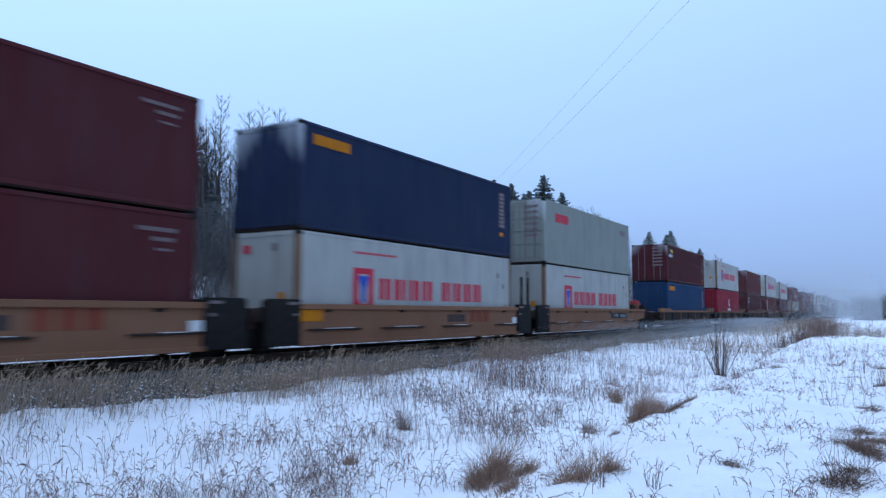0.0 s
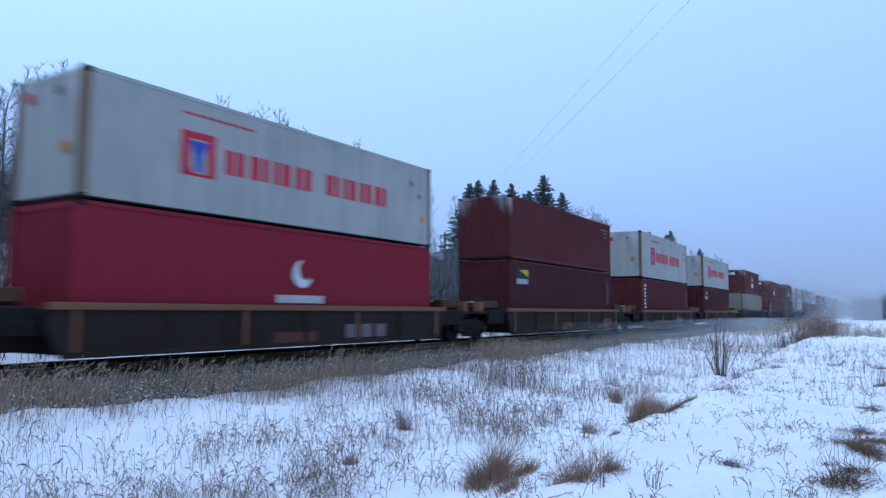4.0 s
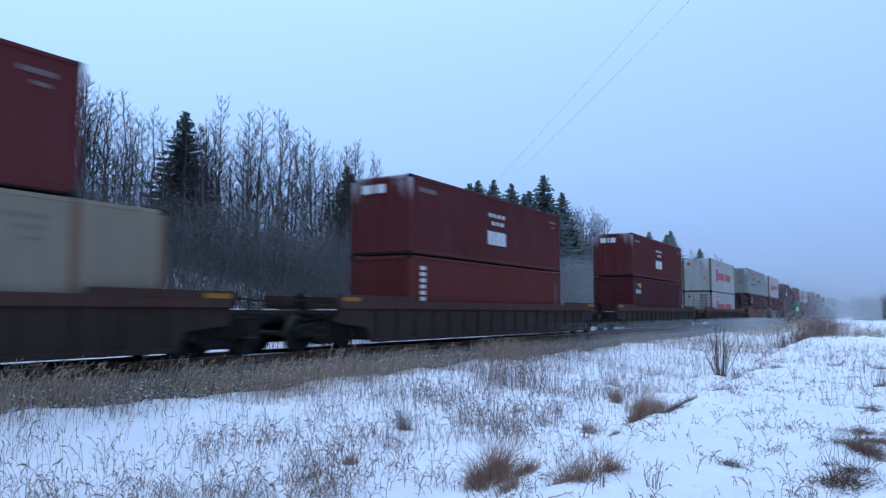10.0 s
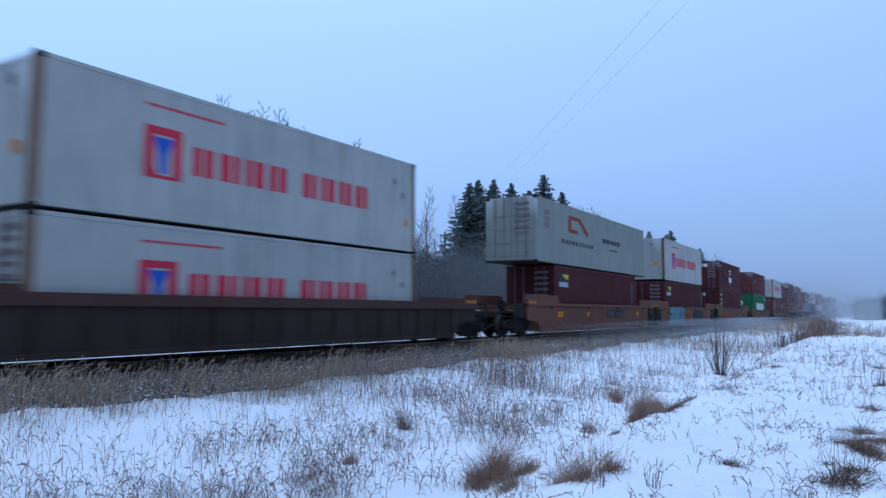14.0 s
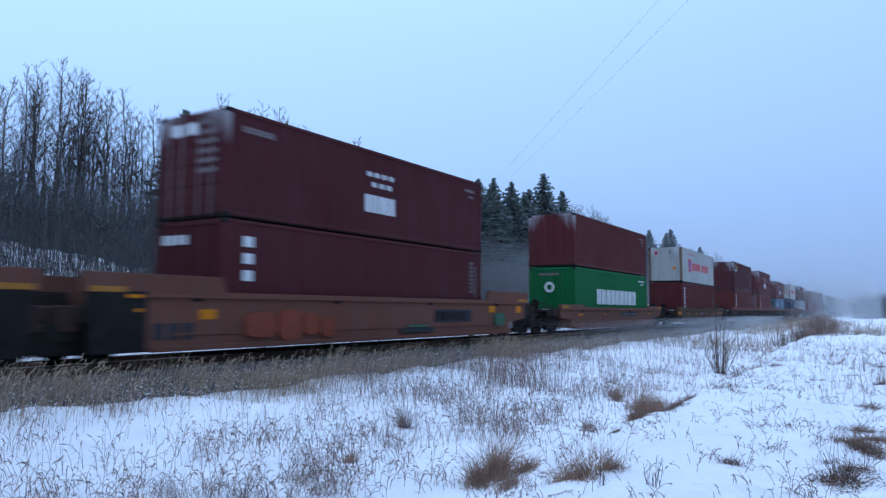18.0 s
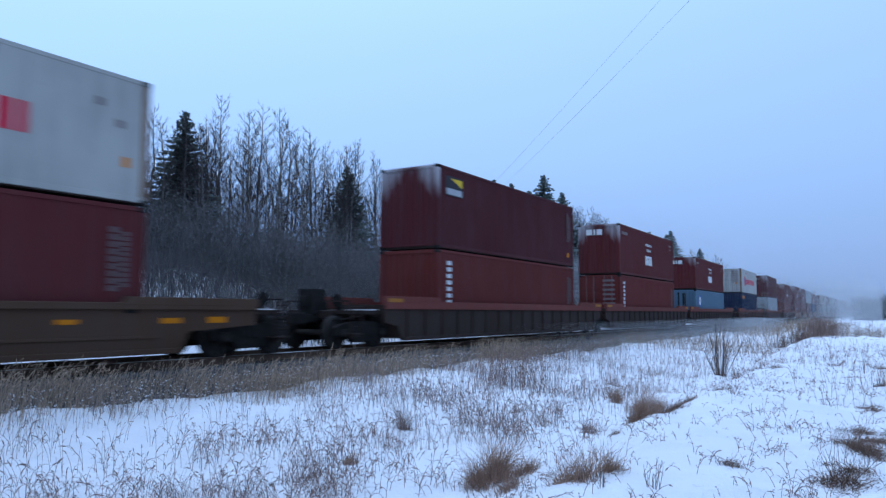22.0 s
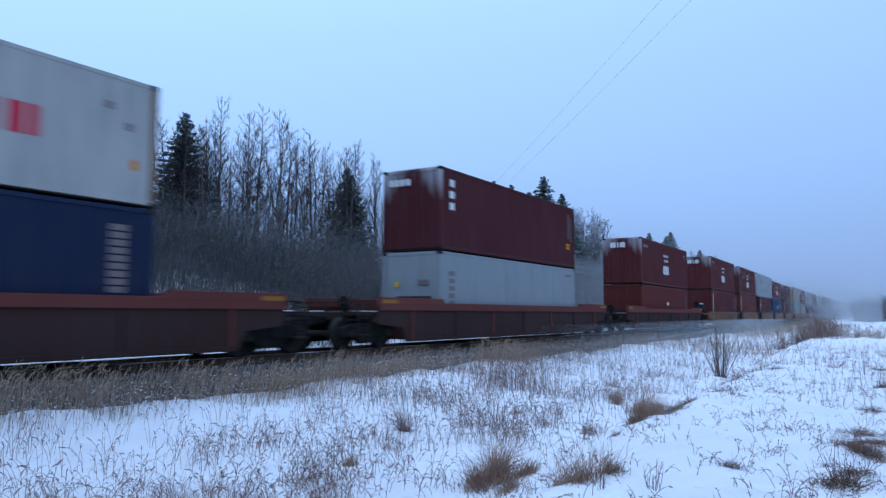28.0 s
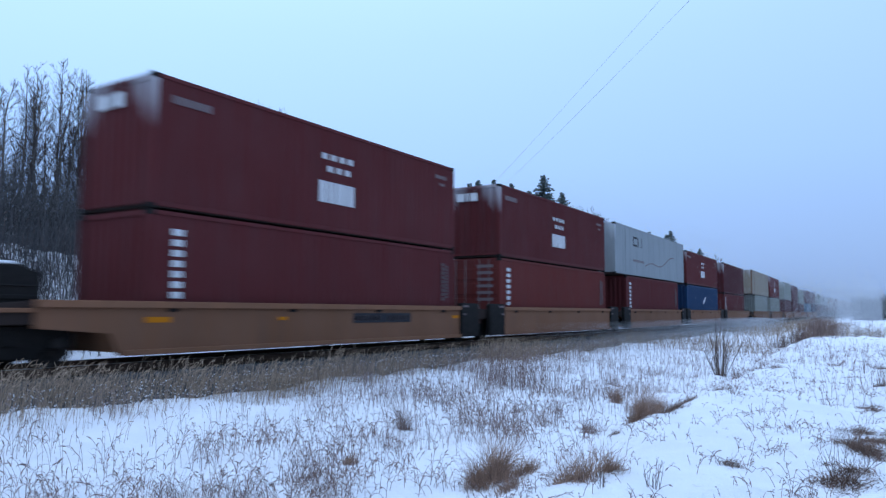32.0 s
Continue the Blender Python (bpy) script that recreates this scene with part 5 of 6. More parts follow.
def well_car(mat_side, mat_chord, style, pb, pe, truck_at, own_lead, own_trail, label, extras=(), deep=0.13, top=1.23, raised=0.13, near=True, posts=(), fitting="", ledges=False):
    """One well unit. pb: half length of the deep side; pe: (forward, rear) ends of the upper side; truck_at: (forward, rear or None)."""
    car = tagged(new("well_car"), label, "rail car", "cars of the train")
    low = 0.192
    for sy in (-1, 1):
        a, b = sorted((sy * 1.40, sy * 1.33))
        lead_pts = [(-pb[0], low), (-pb[0] - 0.22, 0.62), (-pe[0], 0.74), (-pe[0], top - 0.13)]
        rear_pts = [(pe[1], top - 0.13), (pe[1], 0.74), (pb[1] + 0.22, 0.62), (pb[1], low)]
        key = (mat_side.name, style, pb, pe, sy, top)
        part("side_panel", cached(("panel",) + key, lambda: Geo().prism(lead_pts + rear_pts, a, b).mesh("side_panel", mat_side)), car)
        ca, cb = sorted((sy * 1.33, sy * 1.475))
        part("top_chord", cached(("chord", mat_chord.name, pe, sy, deep, top), lambda: Geo().box(-pe[0], pe[1], ca, cb, top - deep, top).mesh("top_chord", mat_chord, 0.012)), car)
        part("bottom_chord", cached(("bchord", mat_side.name, pb, sy), lambda: Geo().box(-pb[0] + 0.05, pb[1] - 0.05, ca, cb, low - 0.012, low + 0.10).mesh("bottom_chord", mat_side, 0.01)), car)
        if raised:
            for sx, p_, e in ((-1, pb[0], pe[0]), (1, pb[1], pe[1])):
                if e > 7.2:
                    p_ = min(p_, 7.6)
                    tip = e + 0.02 if raised < 0.3 else 9.55
                    part("end_side", cached(("eside", mat_chord.name, sx, sy, p_, tip, top, raised), lambda: Geo().prism([(sx * (p_ - 1.45), top - 0.05), (sx * (p_ - 1.3), top + raised), (sx * tip, top + raised), (sx * tip, top - 0.05)], ca - 0.004, cb + 0.004).mesh("end_side", mat_chord, 0.01)), car)
                    if mat_chord is not CAR_BROWN:
                        part("end_patch", cached(("epatch", sx, sy, tip, top), lambda: Geo().box(*sorted((sx * (tip - 0.85), sx * (tip - 0.1))), *sorted((sy * 1.478, sy * 1.486)), top - 0.04, top + 0.07).mesh("end_patch", M_PATCH)), car, "faded orange patch")
        pa, pb_ = sorted((sy * 1.395, sy * 1.455))
        if style == "ribs":
            n, w, m = 17, 0.05, mat_side
        elif style == "posts":
            n, w, m = 7, 0.10, mat_side
        else:
            n, w, m = 0, 0, mat_side
        for i in range(n):
            x = -pb[0] + 0.25 + (pb[0] + pb[1] - 0.5) * i / (n - 1)
            mm = mat_chord if style == "posts" and i % 2 == 0 else m
            part("side_post", cached(("post", mm.name, style, sy, deep, top), lambda: Geo().box(-w / 2, w / 2, pa, pb_, low + 0.10, top - deep).mesh("side_post", mm, 0.008)), car, at=pose(x, 0, 0))
        if style == "smooth":
            sa, sb = sorted((sy * 1.395, sy * 1.425))
            for x0, x1 in ((-5.9, -3.7), (-2.7, -0.5), (0.65, 2.55), (4.4, 6.15)) if ledges else ():
                part("step_ledge", cached(("ledge", x0, sy), lambda: Geo().box(x0, x1, *sorted((sy * 1.395, sy * 1.46)), 0.555, 0.605).mesh("step_ledge", CAR_DARK, 0.006)), car, "narrow dark ledge")
                if sy < 0:
                    part("snow_strip", cached(("ledgesnow", x0), lambda: Geo().box(x0 + 0.7, x1 - 0.35, -1.455, -1.402, 0.605, 0.618).mesh("snow_strip", SNOW, 0.008)), car, "thin strip of snow on the ledge")
            if mat_side is not CAR_ORANGE:
                part("side_stiffener", cached(("stif", mat_side.name, pb, sy), lambda: Geo().box(-pb[0] + 0.6, pb[1] - 0.6, sa, sb, 0.50, 0.56).mesh("side_stiffener", mat_side, 0.006)), car)
            for k in range(4):
                x = -pb[0] + 1.2 + (pb[0] + pb[1] - 2.4) * k / 3
                part("tie_down", cached(("tied", mat_side.name, sy, top), lambda: Geo().box(-0.12, 0.12, *sorted((sy * 1.395, sy * 1.44)), top - 0.21, top - 0.14).mesh("tie_down", CASTSTEEL, 0.006)), car, at=pose(x, 0, 0))
    for x in (-5.4, -2.7, 0, 2.7, 5.4):
        part("cross_beam", cached("beam", lambda: Geo().box(-0.15, 0.15, -1.34, 1.34, 0.225, 0.272).mesh("cross_beam", CAR_DARK, 0.01)), car, at=pose(x, 0, 0))
    for sx, own, e, p_ in ((-1, own_lead, pe[0], pb[0]), (1, own_trail, pe[1], pb[1])):
        part("bulkhead", cached(("bulk", mat_side.name, sx, p_, top), lambda: Geo().box(*sorted((sx * (p_ - 0.12), sx * (p_ - 0.04))), -1.33, 1.33, 0.24, top - 0.11).mesh("bulkhead", mat_side, 0.01)), car)
        tx = truck_at[0] if sx < 0 else truck_at[1]
        reach = (tx if tx else (truck_at[0] if truck_at[0] else 9.0)) + (0.9 if own else -0.05)
        part("end_deck", cached(("deck", mat_side.name, sx, p_, reach), lambda: Geo().prism([(sx * (p_ - 0.05), 0.78), (sx * (p_ - 0.05), 1.14), (sx * reach, 1.08), (sx * reach, 0.80)], -0.62, 0.62).mesh("end_deck", CAR_DARK, 0.015)), car)
        if reach - e > 0.3:
            part("end_sill", cached(("esill", mat_side.name, sx, e, reach), lambda: Geo().box(*sorted((sx * (e - 0.3), sx * (reach - 0.2))), -1.25, 1.25, 0.98, 1.09).mesh("end_sill", CAR_DARK, 0.01)), car)
        if mat_side in (CAR_ORANGE, CAR_RUST) and reach - e > 0.3:
            for sy in (-1, 1):
                part("end_frame", cached(("eframe", sx, sy, e, reach, top), lambda: Geo().prism([(sx * (e - 0.04), 0.80), (sx * (e - 0.04), top - 0.02), (sx * (reach - 0.25), top - 0.10), (sx * (reach - 0.10), 0.95), (sx * (reach - 0.10), 0.80)], *sorted((sy * 1.22, sy * 1.30))).mesh("end_frame", CAR_DARK, 0.01)), car, "sooty frame at the end of the car")
        if not own and near and mat_side in (CAR_ORANGE, CAR_RUST):
            s0, s1, hi = (6.2, 7.4, 1.36) if mat_side is CAR_ORANGE else (8.2, 9.4, 1.42)
            for sy in (-1, 1):
                sh = part("end_shield", cached(("shield", sx, sy, s0), lambda: Geo().prism([(sx * s0, 0.20), (sx * s1, 0.20), (sx * s1, hi - 0.06), (sx * (s1 - 0.1), hi), (sx * s0, hi)], *sorted((sy * 1.31, sy * 1.484))).mesh("end_shield", CASTSTEEL, 0.012)), car, "sooty steel shield at the joint")
                for k, (h0, w_) in enumerate(((hi - 0.14, 0.34), (hi - 0.42, 0.14))):
                    part("number_bar", cached(("shbar", sx, sy, s0, k), lambda: Geo().box(*sorted((sx * (s0 + 0.12), sx * (s0 + 0.12 + w_))), *sorted((sy * 1.485, sy * 1.492)), h0, h0 + 0.07).mesh("number_bar", M_GREY if mat_side is CAR_ORANGE else M_YELLOW)), sh)
                part("joint_guard", cached(("jguard", sx, sy, s1), lambda: Geo().box(*sorted((sx * s1, sx * (s1 + 0.40))), *sorted((sy * 0.75, sy * 1.15)), 0.62, 1.12).mesh("joint_guard", CAR_DKBROWN, 0.02)), car)
        if not own and near and style == "posts" and mat_side is CAR_DARK:
            gear = part("joint_gear", cached(("jgear", sx), lambda: Geo().box(*sorted((sx * 6.95, sx * 7.9)), -1.0, 0.9, 1.14, 1.42).box(*sorted((sx * 7.2, sx * 8.5)), -0.7, 0.7, 1.10, 1.30).box(*sorted((sx * 7.0, sx * 7.3)), -0.5, -0.1, 1.42, 1.62).mesh("joint_gear", CAR_DARK, 0.02)), car, "sooty gear over the joint")
            part("gear_cover", cached(("jcover", sx), lambda: Geo().box(*sorted((sx * 7.0, sx * 8.2)), -1.1, -0.75, 1.20, 1.47).mesh("gear_cover", CAR_BROWN, 0.02)), gear, "dull brown cover")
            part("upright_plate", cached(("jplate", sx), lambda: Geo().box(*sorted((sx * 8.35, sx * 8.6)), -1.2, -0.9, 1.05, 1.42).mesh("upright_plate", CAR_ORANGE, 0.015)), gear, "tan upright plate")
            part("snow_strip", cached(("jsnow", sx), lambda: Geo().box(*sorted((sx * 7.3, sx * 7.8)), -0.9, 0.3, 1.425, 1.45).mesh("snow_strip", SNOW, 0.01)), gear, "thin snow on the gear")
            part("side_pocket", cached(("jpocket", sx), lambda: Geo().box(*sorted((sx * 6.75, sx * 8.1)), -1.28, -1.2, 0.60, 1.12).mesh("side_pocket", CASTSTEEL, 0.02)), car)
        if own and near:
            for k, (a_, b_, yy) in enumerate(((0.25, 0.7, -1.2), (0.95, 1.5, -1.15), (0.1, 0.6, 0.4))):
                part("snow_strip", cached(("decksnow", sx, reach, k), lambda: Geo().box(*sorted((sx * (reach - b_), sx * (reach - a_))), yy, yy + 0.22, 1.088, 1.115).mesh("snow_strip", SNOW, 0.01)), car, "thin snow lying on the deck")
            part("coupler", cached(("coup", sx, reach), lambda: Geo().box(*sorted((sx * (reach - 0.1), sx * (reach + 0.85))), -0.14, 0.14, 0.74, 0.98).box(*sorted((sx * (reach + 0.55), sx * (reach + 1.0))), -0.22, 0.22, 0.70, 1.02).mesh("coupler", CASTSTEEL, 0.02)), car)
            for k in range(4):
                part("ladder_rung", cached("rung", lambda: Geo().box(-0.2, 0.2, -0.015, 0.015, -0.0125, 0.0125).mesh("ladder_rung", CAR_DARK)), car, at=pose(sx * (reach - 0.25), -1.345, 0.36 + 0.28 * k))
            for k in (-1, 1):
                part("ladder_rail", cached("lrail", lambda: Geo().box(-0.015, 0.015, -0.025, 0.025, 0.3, 1.3).mesh("ladder_rail", CAR_DARK)), car, at=pose(sx * (reach - 0.25) + 0.215 * k, -1.345, 0))
            part("air_hose", cached("hose", lambda: raw_mesh("air_hose", *[q_.tolist() for q_ in tubes([(0, 0, 0.82), (0.12, 0, 0.55), (0.3, 0, 0.42)], [(0.12, 0, 0.55), (0.3, 0, 0.42), (0.52, 0, 0.46)], [0.028] * 3, [0.028] * 3, 6)], CAR_DARK)), car, at=pose(sx * reach, -0.42, 0, 0, 0, 0 if sx > 0 else 180))
            part("lift_lever", cached(("lever", sx), lambda: Geo().box(-0.02, 0.02, -1.35, -0.1, 0.84, 0.875).mesh("lift_lever", CASTSTEEL)), car, at=pose(sx * (reach + 0.02), 0, 0))
            part("end_rail", cached(("erail", sx, reach), lambda: Geo().box(*sorted((sx * (reach - 0.12), sx * (reach - 0.08))), -1.2, 1.2, 1.33, 1.37).mesh("end_rail", CAR_DARK)), car)
            for yy in (-1.18, 0, 1.18):
                part("rail_post", cached(("rpost", sx, reach), lambda: Geo().box(*sorted((sx * (reach - 0.12), sx * (reach - 0.08))), -0.02, 0.02, 1.05, 1.34).mesh("rail_post", CAR_DARK)), car, at=pose(0, yy, 0))
            part("end_step", cached(("estep", sx, reach), lambda: Geo().box(*sorted((sx * (reach - 0.5), sx * (reach - 0.02))), -1.42, -0.7, 0.40, 0.45).mesh("end_step", CAR_DARK, 0.008)), car)
            part("brake_cylinder", cached(("bcyl", sx, reach), lambda: Geo().cyl((-0.55, 0.62), 0.13, *sorted((sx * (reach - 1.9), sx * (reach - 1.3))), "x", 12).mesh("brake_cylinder", CAR_DARK)), car)
            part("brake_stand", cached(("brk", sx, reach), lambda: Geo().box(*sorted((sx * (reach - 0.35), sx * (reach - 0.25))), -0.75, -0.55, 1.08, 1.34).cyl((-0.65, 1.36), 0.19, *sorted((sx * (reach - 0.24), sx * (reach - 0.18))), "x", 16).mesh("brake_stand", CASTSTEEL)), car, "dark brake wheel stand")
        if tx:
            truck(car, sx * tx)
    for x in posts:
        part("guide_post", cached(("gpost", top), lambda: Geo().box(-0.045, 0.045, -1.26, -1.17, top - 0.1, 2.5).box(-0.07, 0.07, -1.29, -1.14, top - 0.1, top + 0.12).mesh("guide_post", CASTSTEEL, 0.01)), car, "upright steel guide post", pose(x, 0, 0))
    if fitting == "brake_platform":
        part("platform", cached("bplat", lambda: Geo().box(-9.95, -7.5, -1.36, 0.9, 1.02, 1.10).mesh("platform", CAR_ORANGE, 0.01)), car, "orange end platform")
        bx = part("brake_box", cached("bbox", lambda: Geo().prism([(-9.4, 1.10), (-9.4, 1.86), (-8.5, 1.88), (-8.07, 1.74), (-8.07, 1.10)], -1.0, -0.35).box(-9.0, -8.2, -1.03, -1.0, 1.25, 1.34).box(-9.0, -8.2, -1.03, -1.0, 1.48, 1.52).mesh("brake_box", CASTSTEEL, 0.02)), car, "sooty brake gear box on the platform")
        part("snow_cap", cached("bcap", lambda: Geo().prism([(-9.39, 1.87), (-9.3, 1.93), (-8.6, 1.94), (-8.48, 1.885)], -0.99, -0.36).mesh("snow_cap", SNOW, 0.012)), bx, "snow lying on the box")
        part("brake_stand", cached("bstand", lambda: Geo().box(-9.95, -9.62, -0.82, -0.58, 1.02, 1.74).cyl((-0.7, 1.82), 0.26, -10.02, -9.92, "x", 18).cyl((-0.7, 1.82), 0.06, -10.06, -9.6, "x", 8).mesh("brake_stand", CASTSTEEL, 0.01)), car, "tall dark brake stand with a hand wheel")
    elif fitting == "red_wheel":
        part("brake_stand", cached("rstand", lambda: Geo().box(9.3, 9.5, -0.6, -0.4, 1.05, 1.5).mesh("brake_stand", CAR_DARK, 0.01)), car)
        part("brake_wheel", cached("rwheel", lambda: Geo().cyl((-0.5, 1.56), 0.29, 9.5, 9.66, "x", 20).box(9.1, 9.5, -0.72, -0.28, 1.30, 1.74).mesh("brake_wheel", M_FADEDRED, 0.02)), car, "red painted brake wheel housing")
        for x0, x1, z1 in ((6.5, 7.25, 1.42), (6.75, 7.0, 1.52), (7.7, 7.95, 1.55)):
            part("deck_fitting", cached(("dfit", x0), lambda: Geo().box(x0, x1, -1.2, -0.8, 1.13, z1).mesh("deck_fitting", CAR_DARK if x0 < 7.5 else CAR_ORANGE, 0.02)), car)
    elif fitting == "brake_tower":
        part("brake_tower", cached("btower", lambda: Geo().box(-11.05, -10.5, -0.15, 0.42, 0.96, 1.70).box(-11.2, -11.05, 0.0, 0.3, 1.2, 1.5).box(-10.5, -10.32, -0.1, 0.3, 0.96, 1.35).mesh("brake_tower", CASTSTEEL, 0.02)), car, "dark brake gear tower on the car end")
    for k, (name, mat, x0, x1, z0, z1, lab) in enumerate(extras):
        if name.startswith("spray_"):                    # sprayed over side and rail alike, with soft round ends
            face = -1.479 - (0.003 * k if k < 4 else 0.014) if name != "spray_patch" else -1.481
            cx, cz, hw, hh = (x0 + x1) / 2, (z0 + z1) / 2, (x1 - x0) / 2, (z1 - z0) / 2
            ring = [(math.copysign(abs(math.cos(a * 0.2618)) ** 0.6, math.cos(a * 0.2618)), math.copysign(abs(math.sin(a * 0.2618)) ** 0.6, math.sin(a * 0.2618))) for a in range(24)]
            part(name, cached(("spray", name, x0, x1, z0, z1, mat.name), lambda: Geo().prism([(cx + hw * c_, cz + hh * s_ * (1 + 0.04 * math.sin(5 * c_ + x0))) for c_, s_ in ring], face, -1.40).mesh(name, mat)), car, lab)
            continue
        part(name, cached(("extra", name, mat.name, x0, x1, z0, z1, top), lambda: Geo().box(x0, x1, -1.412, -1.398, z0, z1 * top / 1.23).mesh(name, mat)), car, lab)
    return car

# ---- the consist: forward corner of each stack along the line at the start, car kind, lower and upper container ----
V0, V1, V2, SPAN = 15.191, -1.5685, 0.36, 32.0


def gone(t):
    """Metres that the train has run after t seconds; it slows a little."""
    a = t / SPAN
    return SPAN * (V0 * a + V1 * a * a / 2 + V2 * a ** 3 / 3)


C_BURG = "dark burgundy corrugated steel container"
C_YM = "white smooth-sided container with red block word, rusty posts"
C_Z = "dark red corrugated container with a white block word"
BOX = {
    "burg": (BURGUNDY, "plain", C_BURG + " with small faded markings", {}),
    "burg_label": (BURGUNDY, "label", C_BURG + " with a yellow and white label", {}),
    "burg_label_door": (BURGUNDY, "label", C_BURG + " with a label, doors forward", {"lead_end": "door"}),
    "burg_up": (REDBROWN, "upright_white", "red-brown corrugated container with upright white blocks", {}),
    "oxide_up": (OXIDE, "upright_white", "oxide red corrugated container with upright white blocks", {}),
    "oxide_up_door": (OXIDE, "upright_white", "oxide red container with upright white blocks, doors forward", {"lead_end": "door"}),
    "oxide": (OXIDE, "small_white", "faded oxide red corrugated container", {}),
    "redbrown": (REDBROWN, "plain", "red-brown corrugated container dusted with snow", {}),
    "burg_tex": (BURGUNDY, "upright_tall", C_BURG + " with an upright white word", {}),
    "zim": (REDBROWN, "white_word", C_Z, {}),
    "zim_door": (BURGUNDY, "white_word", C_Z + ", doors ahead", {"lead_end": "door"}),
    "ym": (WHITE, "red_word", C_YM, {"style": "smooth", "frame_mat": SEAM}),
    "ym_door": (WHITE, "red_word", "white container with red block word, rusty posts, doors ahead", {"style": "smooth", "frame_mat": SEAM, "lead_end": "door"}),
    "ooc": (SAGE, "red_short", "grey-green container with a short red word, doors forward", {"style": "smooth", "lead_end": "door"}),
    "navy": (NAVY, "yellow_word", "navy blue corrugated container with a small yellow word", {}),
    "blue": (BLUE, "yellow_word", "blue corrugated container with a small yellow word", {}),
    "red_moon": (SCARLET, "moon", "scarlet corrugated container with a white crescent emblem", {}),
    "green": (GREEN, "white_nine", "green corrugated container with a very large white block word", {}),
    "sky": (SKYBLUE, "blue_badge", "pale blue corrugated container with a blue and white badge", {}),
    "cream53": (CREAM, "plain", "long stained cream container overhanging its frame", {"long": True, "style": "ribbed", "frame_mat": SEAM}),
    "sage53": (SAGE, "domestic", "long grey-green container with a looped red emblem", {"long": True, "style": "ribbed", "lead_end": "door"}),
    "silver53": (SILVER, "swoosh", "long pale grey container with a wavy line", {"long": True, "style": "ribbed"}),
    "reefer": (SILVER, "upright_grey", "pale grey refrigerated container with a cooling unit", {"style": "smooth", "lead_end": "reefer"}),
    "script": (BLUE, "white_script", "dark blue corrugated container with a white block word", {}),
    "beige": (SAGE, "plain", "weathered beige corrugated steel container", {}),
}
K_OR = (CAR_ORANGE, CAR_ORANGE, "smooth", "dirty orange articulated well car")
K_RU = (CAR_RUST, CAR_RUST, "smooth", "rusty brown-orange well car with spray paint")
K_RS = (CAR_RUST, CAR_RUST, "smooth", "short rusty brown-orange well car with black plates")
K_BR = (CAR_BROWN, CAR_BROWN, "smooth", "dull brown well car with yellow reflectors")
K_PO = (CAR_DARK, CAR_ORANGE, "posts", "sooty dark well car with an orange top rail")
K_RI = (CAR_RIB, CAR_RIM, "ribs", "dark ribbed well car with a maroon top rail")
K_RD = (CAR_RIB, CAR_MAROON, "ribs", "dark ribbed well car with a dull red top rail")
K_SM = (CAR_DKBROWN, CAR_MAROON, "posts", "dark maroon well car with a rusty top rail")
# kind, (pb forward, rear), (pe forward, rear), trucks (forward, rear), own end forward, own end rear
A40 = ((6.3, 6.3), (6.45, 6.45), (7.74, None), False, False)
E40 = ((6.3, 6.8), (6.45, 8.35), (7.74, 8.7), False, True)
F40 = ((6.75, 6.3), (8.4, 6.45), (8.7, None), True, False)
A48 = ((6.4, 6.4), (6.7, 6.7), (9.03, None), False, False)
F48 = ((8.3, 6.4), (9.1, 6.7), (10.0, None), True, False)
E48 = ((6.4, 7.0), (6.7, 9.1), (9.03, 10.0), False, True)
S53 = ((8.3, 8.3), (9.75, 9.75), (9.75, 9.75), True, True)
F53 = ((8.1, 8.1), (9.4, 8.4), (9.6, None), True, False)
A53 = ((8.1, 8.1), (8.4, 8.4), (9.68, None), False, False)
E53 = ((8.1, 8.1), (8.4, 9.4), (9.68, 9.6), False, True)
R53 = ((8.4, 8.4), (9.2, 9.2), (9.66, None), False, False)
S40B = ((6.9, 6.9), (8.4, 9.0), (8.8, 9.25), True, True)
S40 = ((6.9, 6.9), (8.4, 8.4), (8.8, 8.8), True, True)

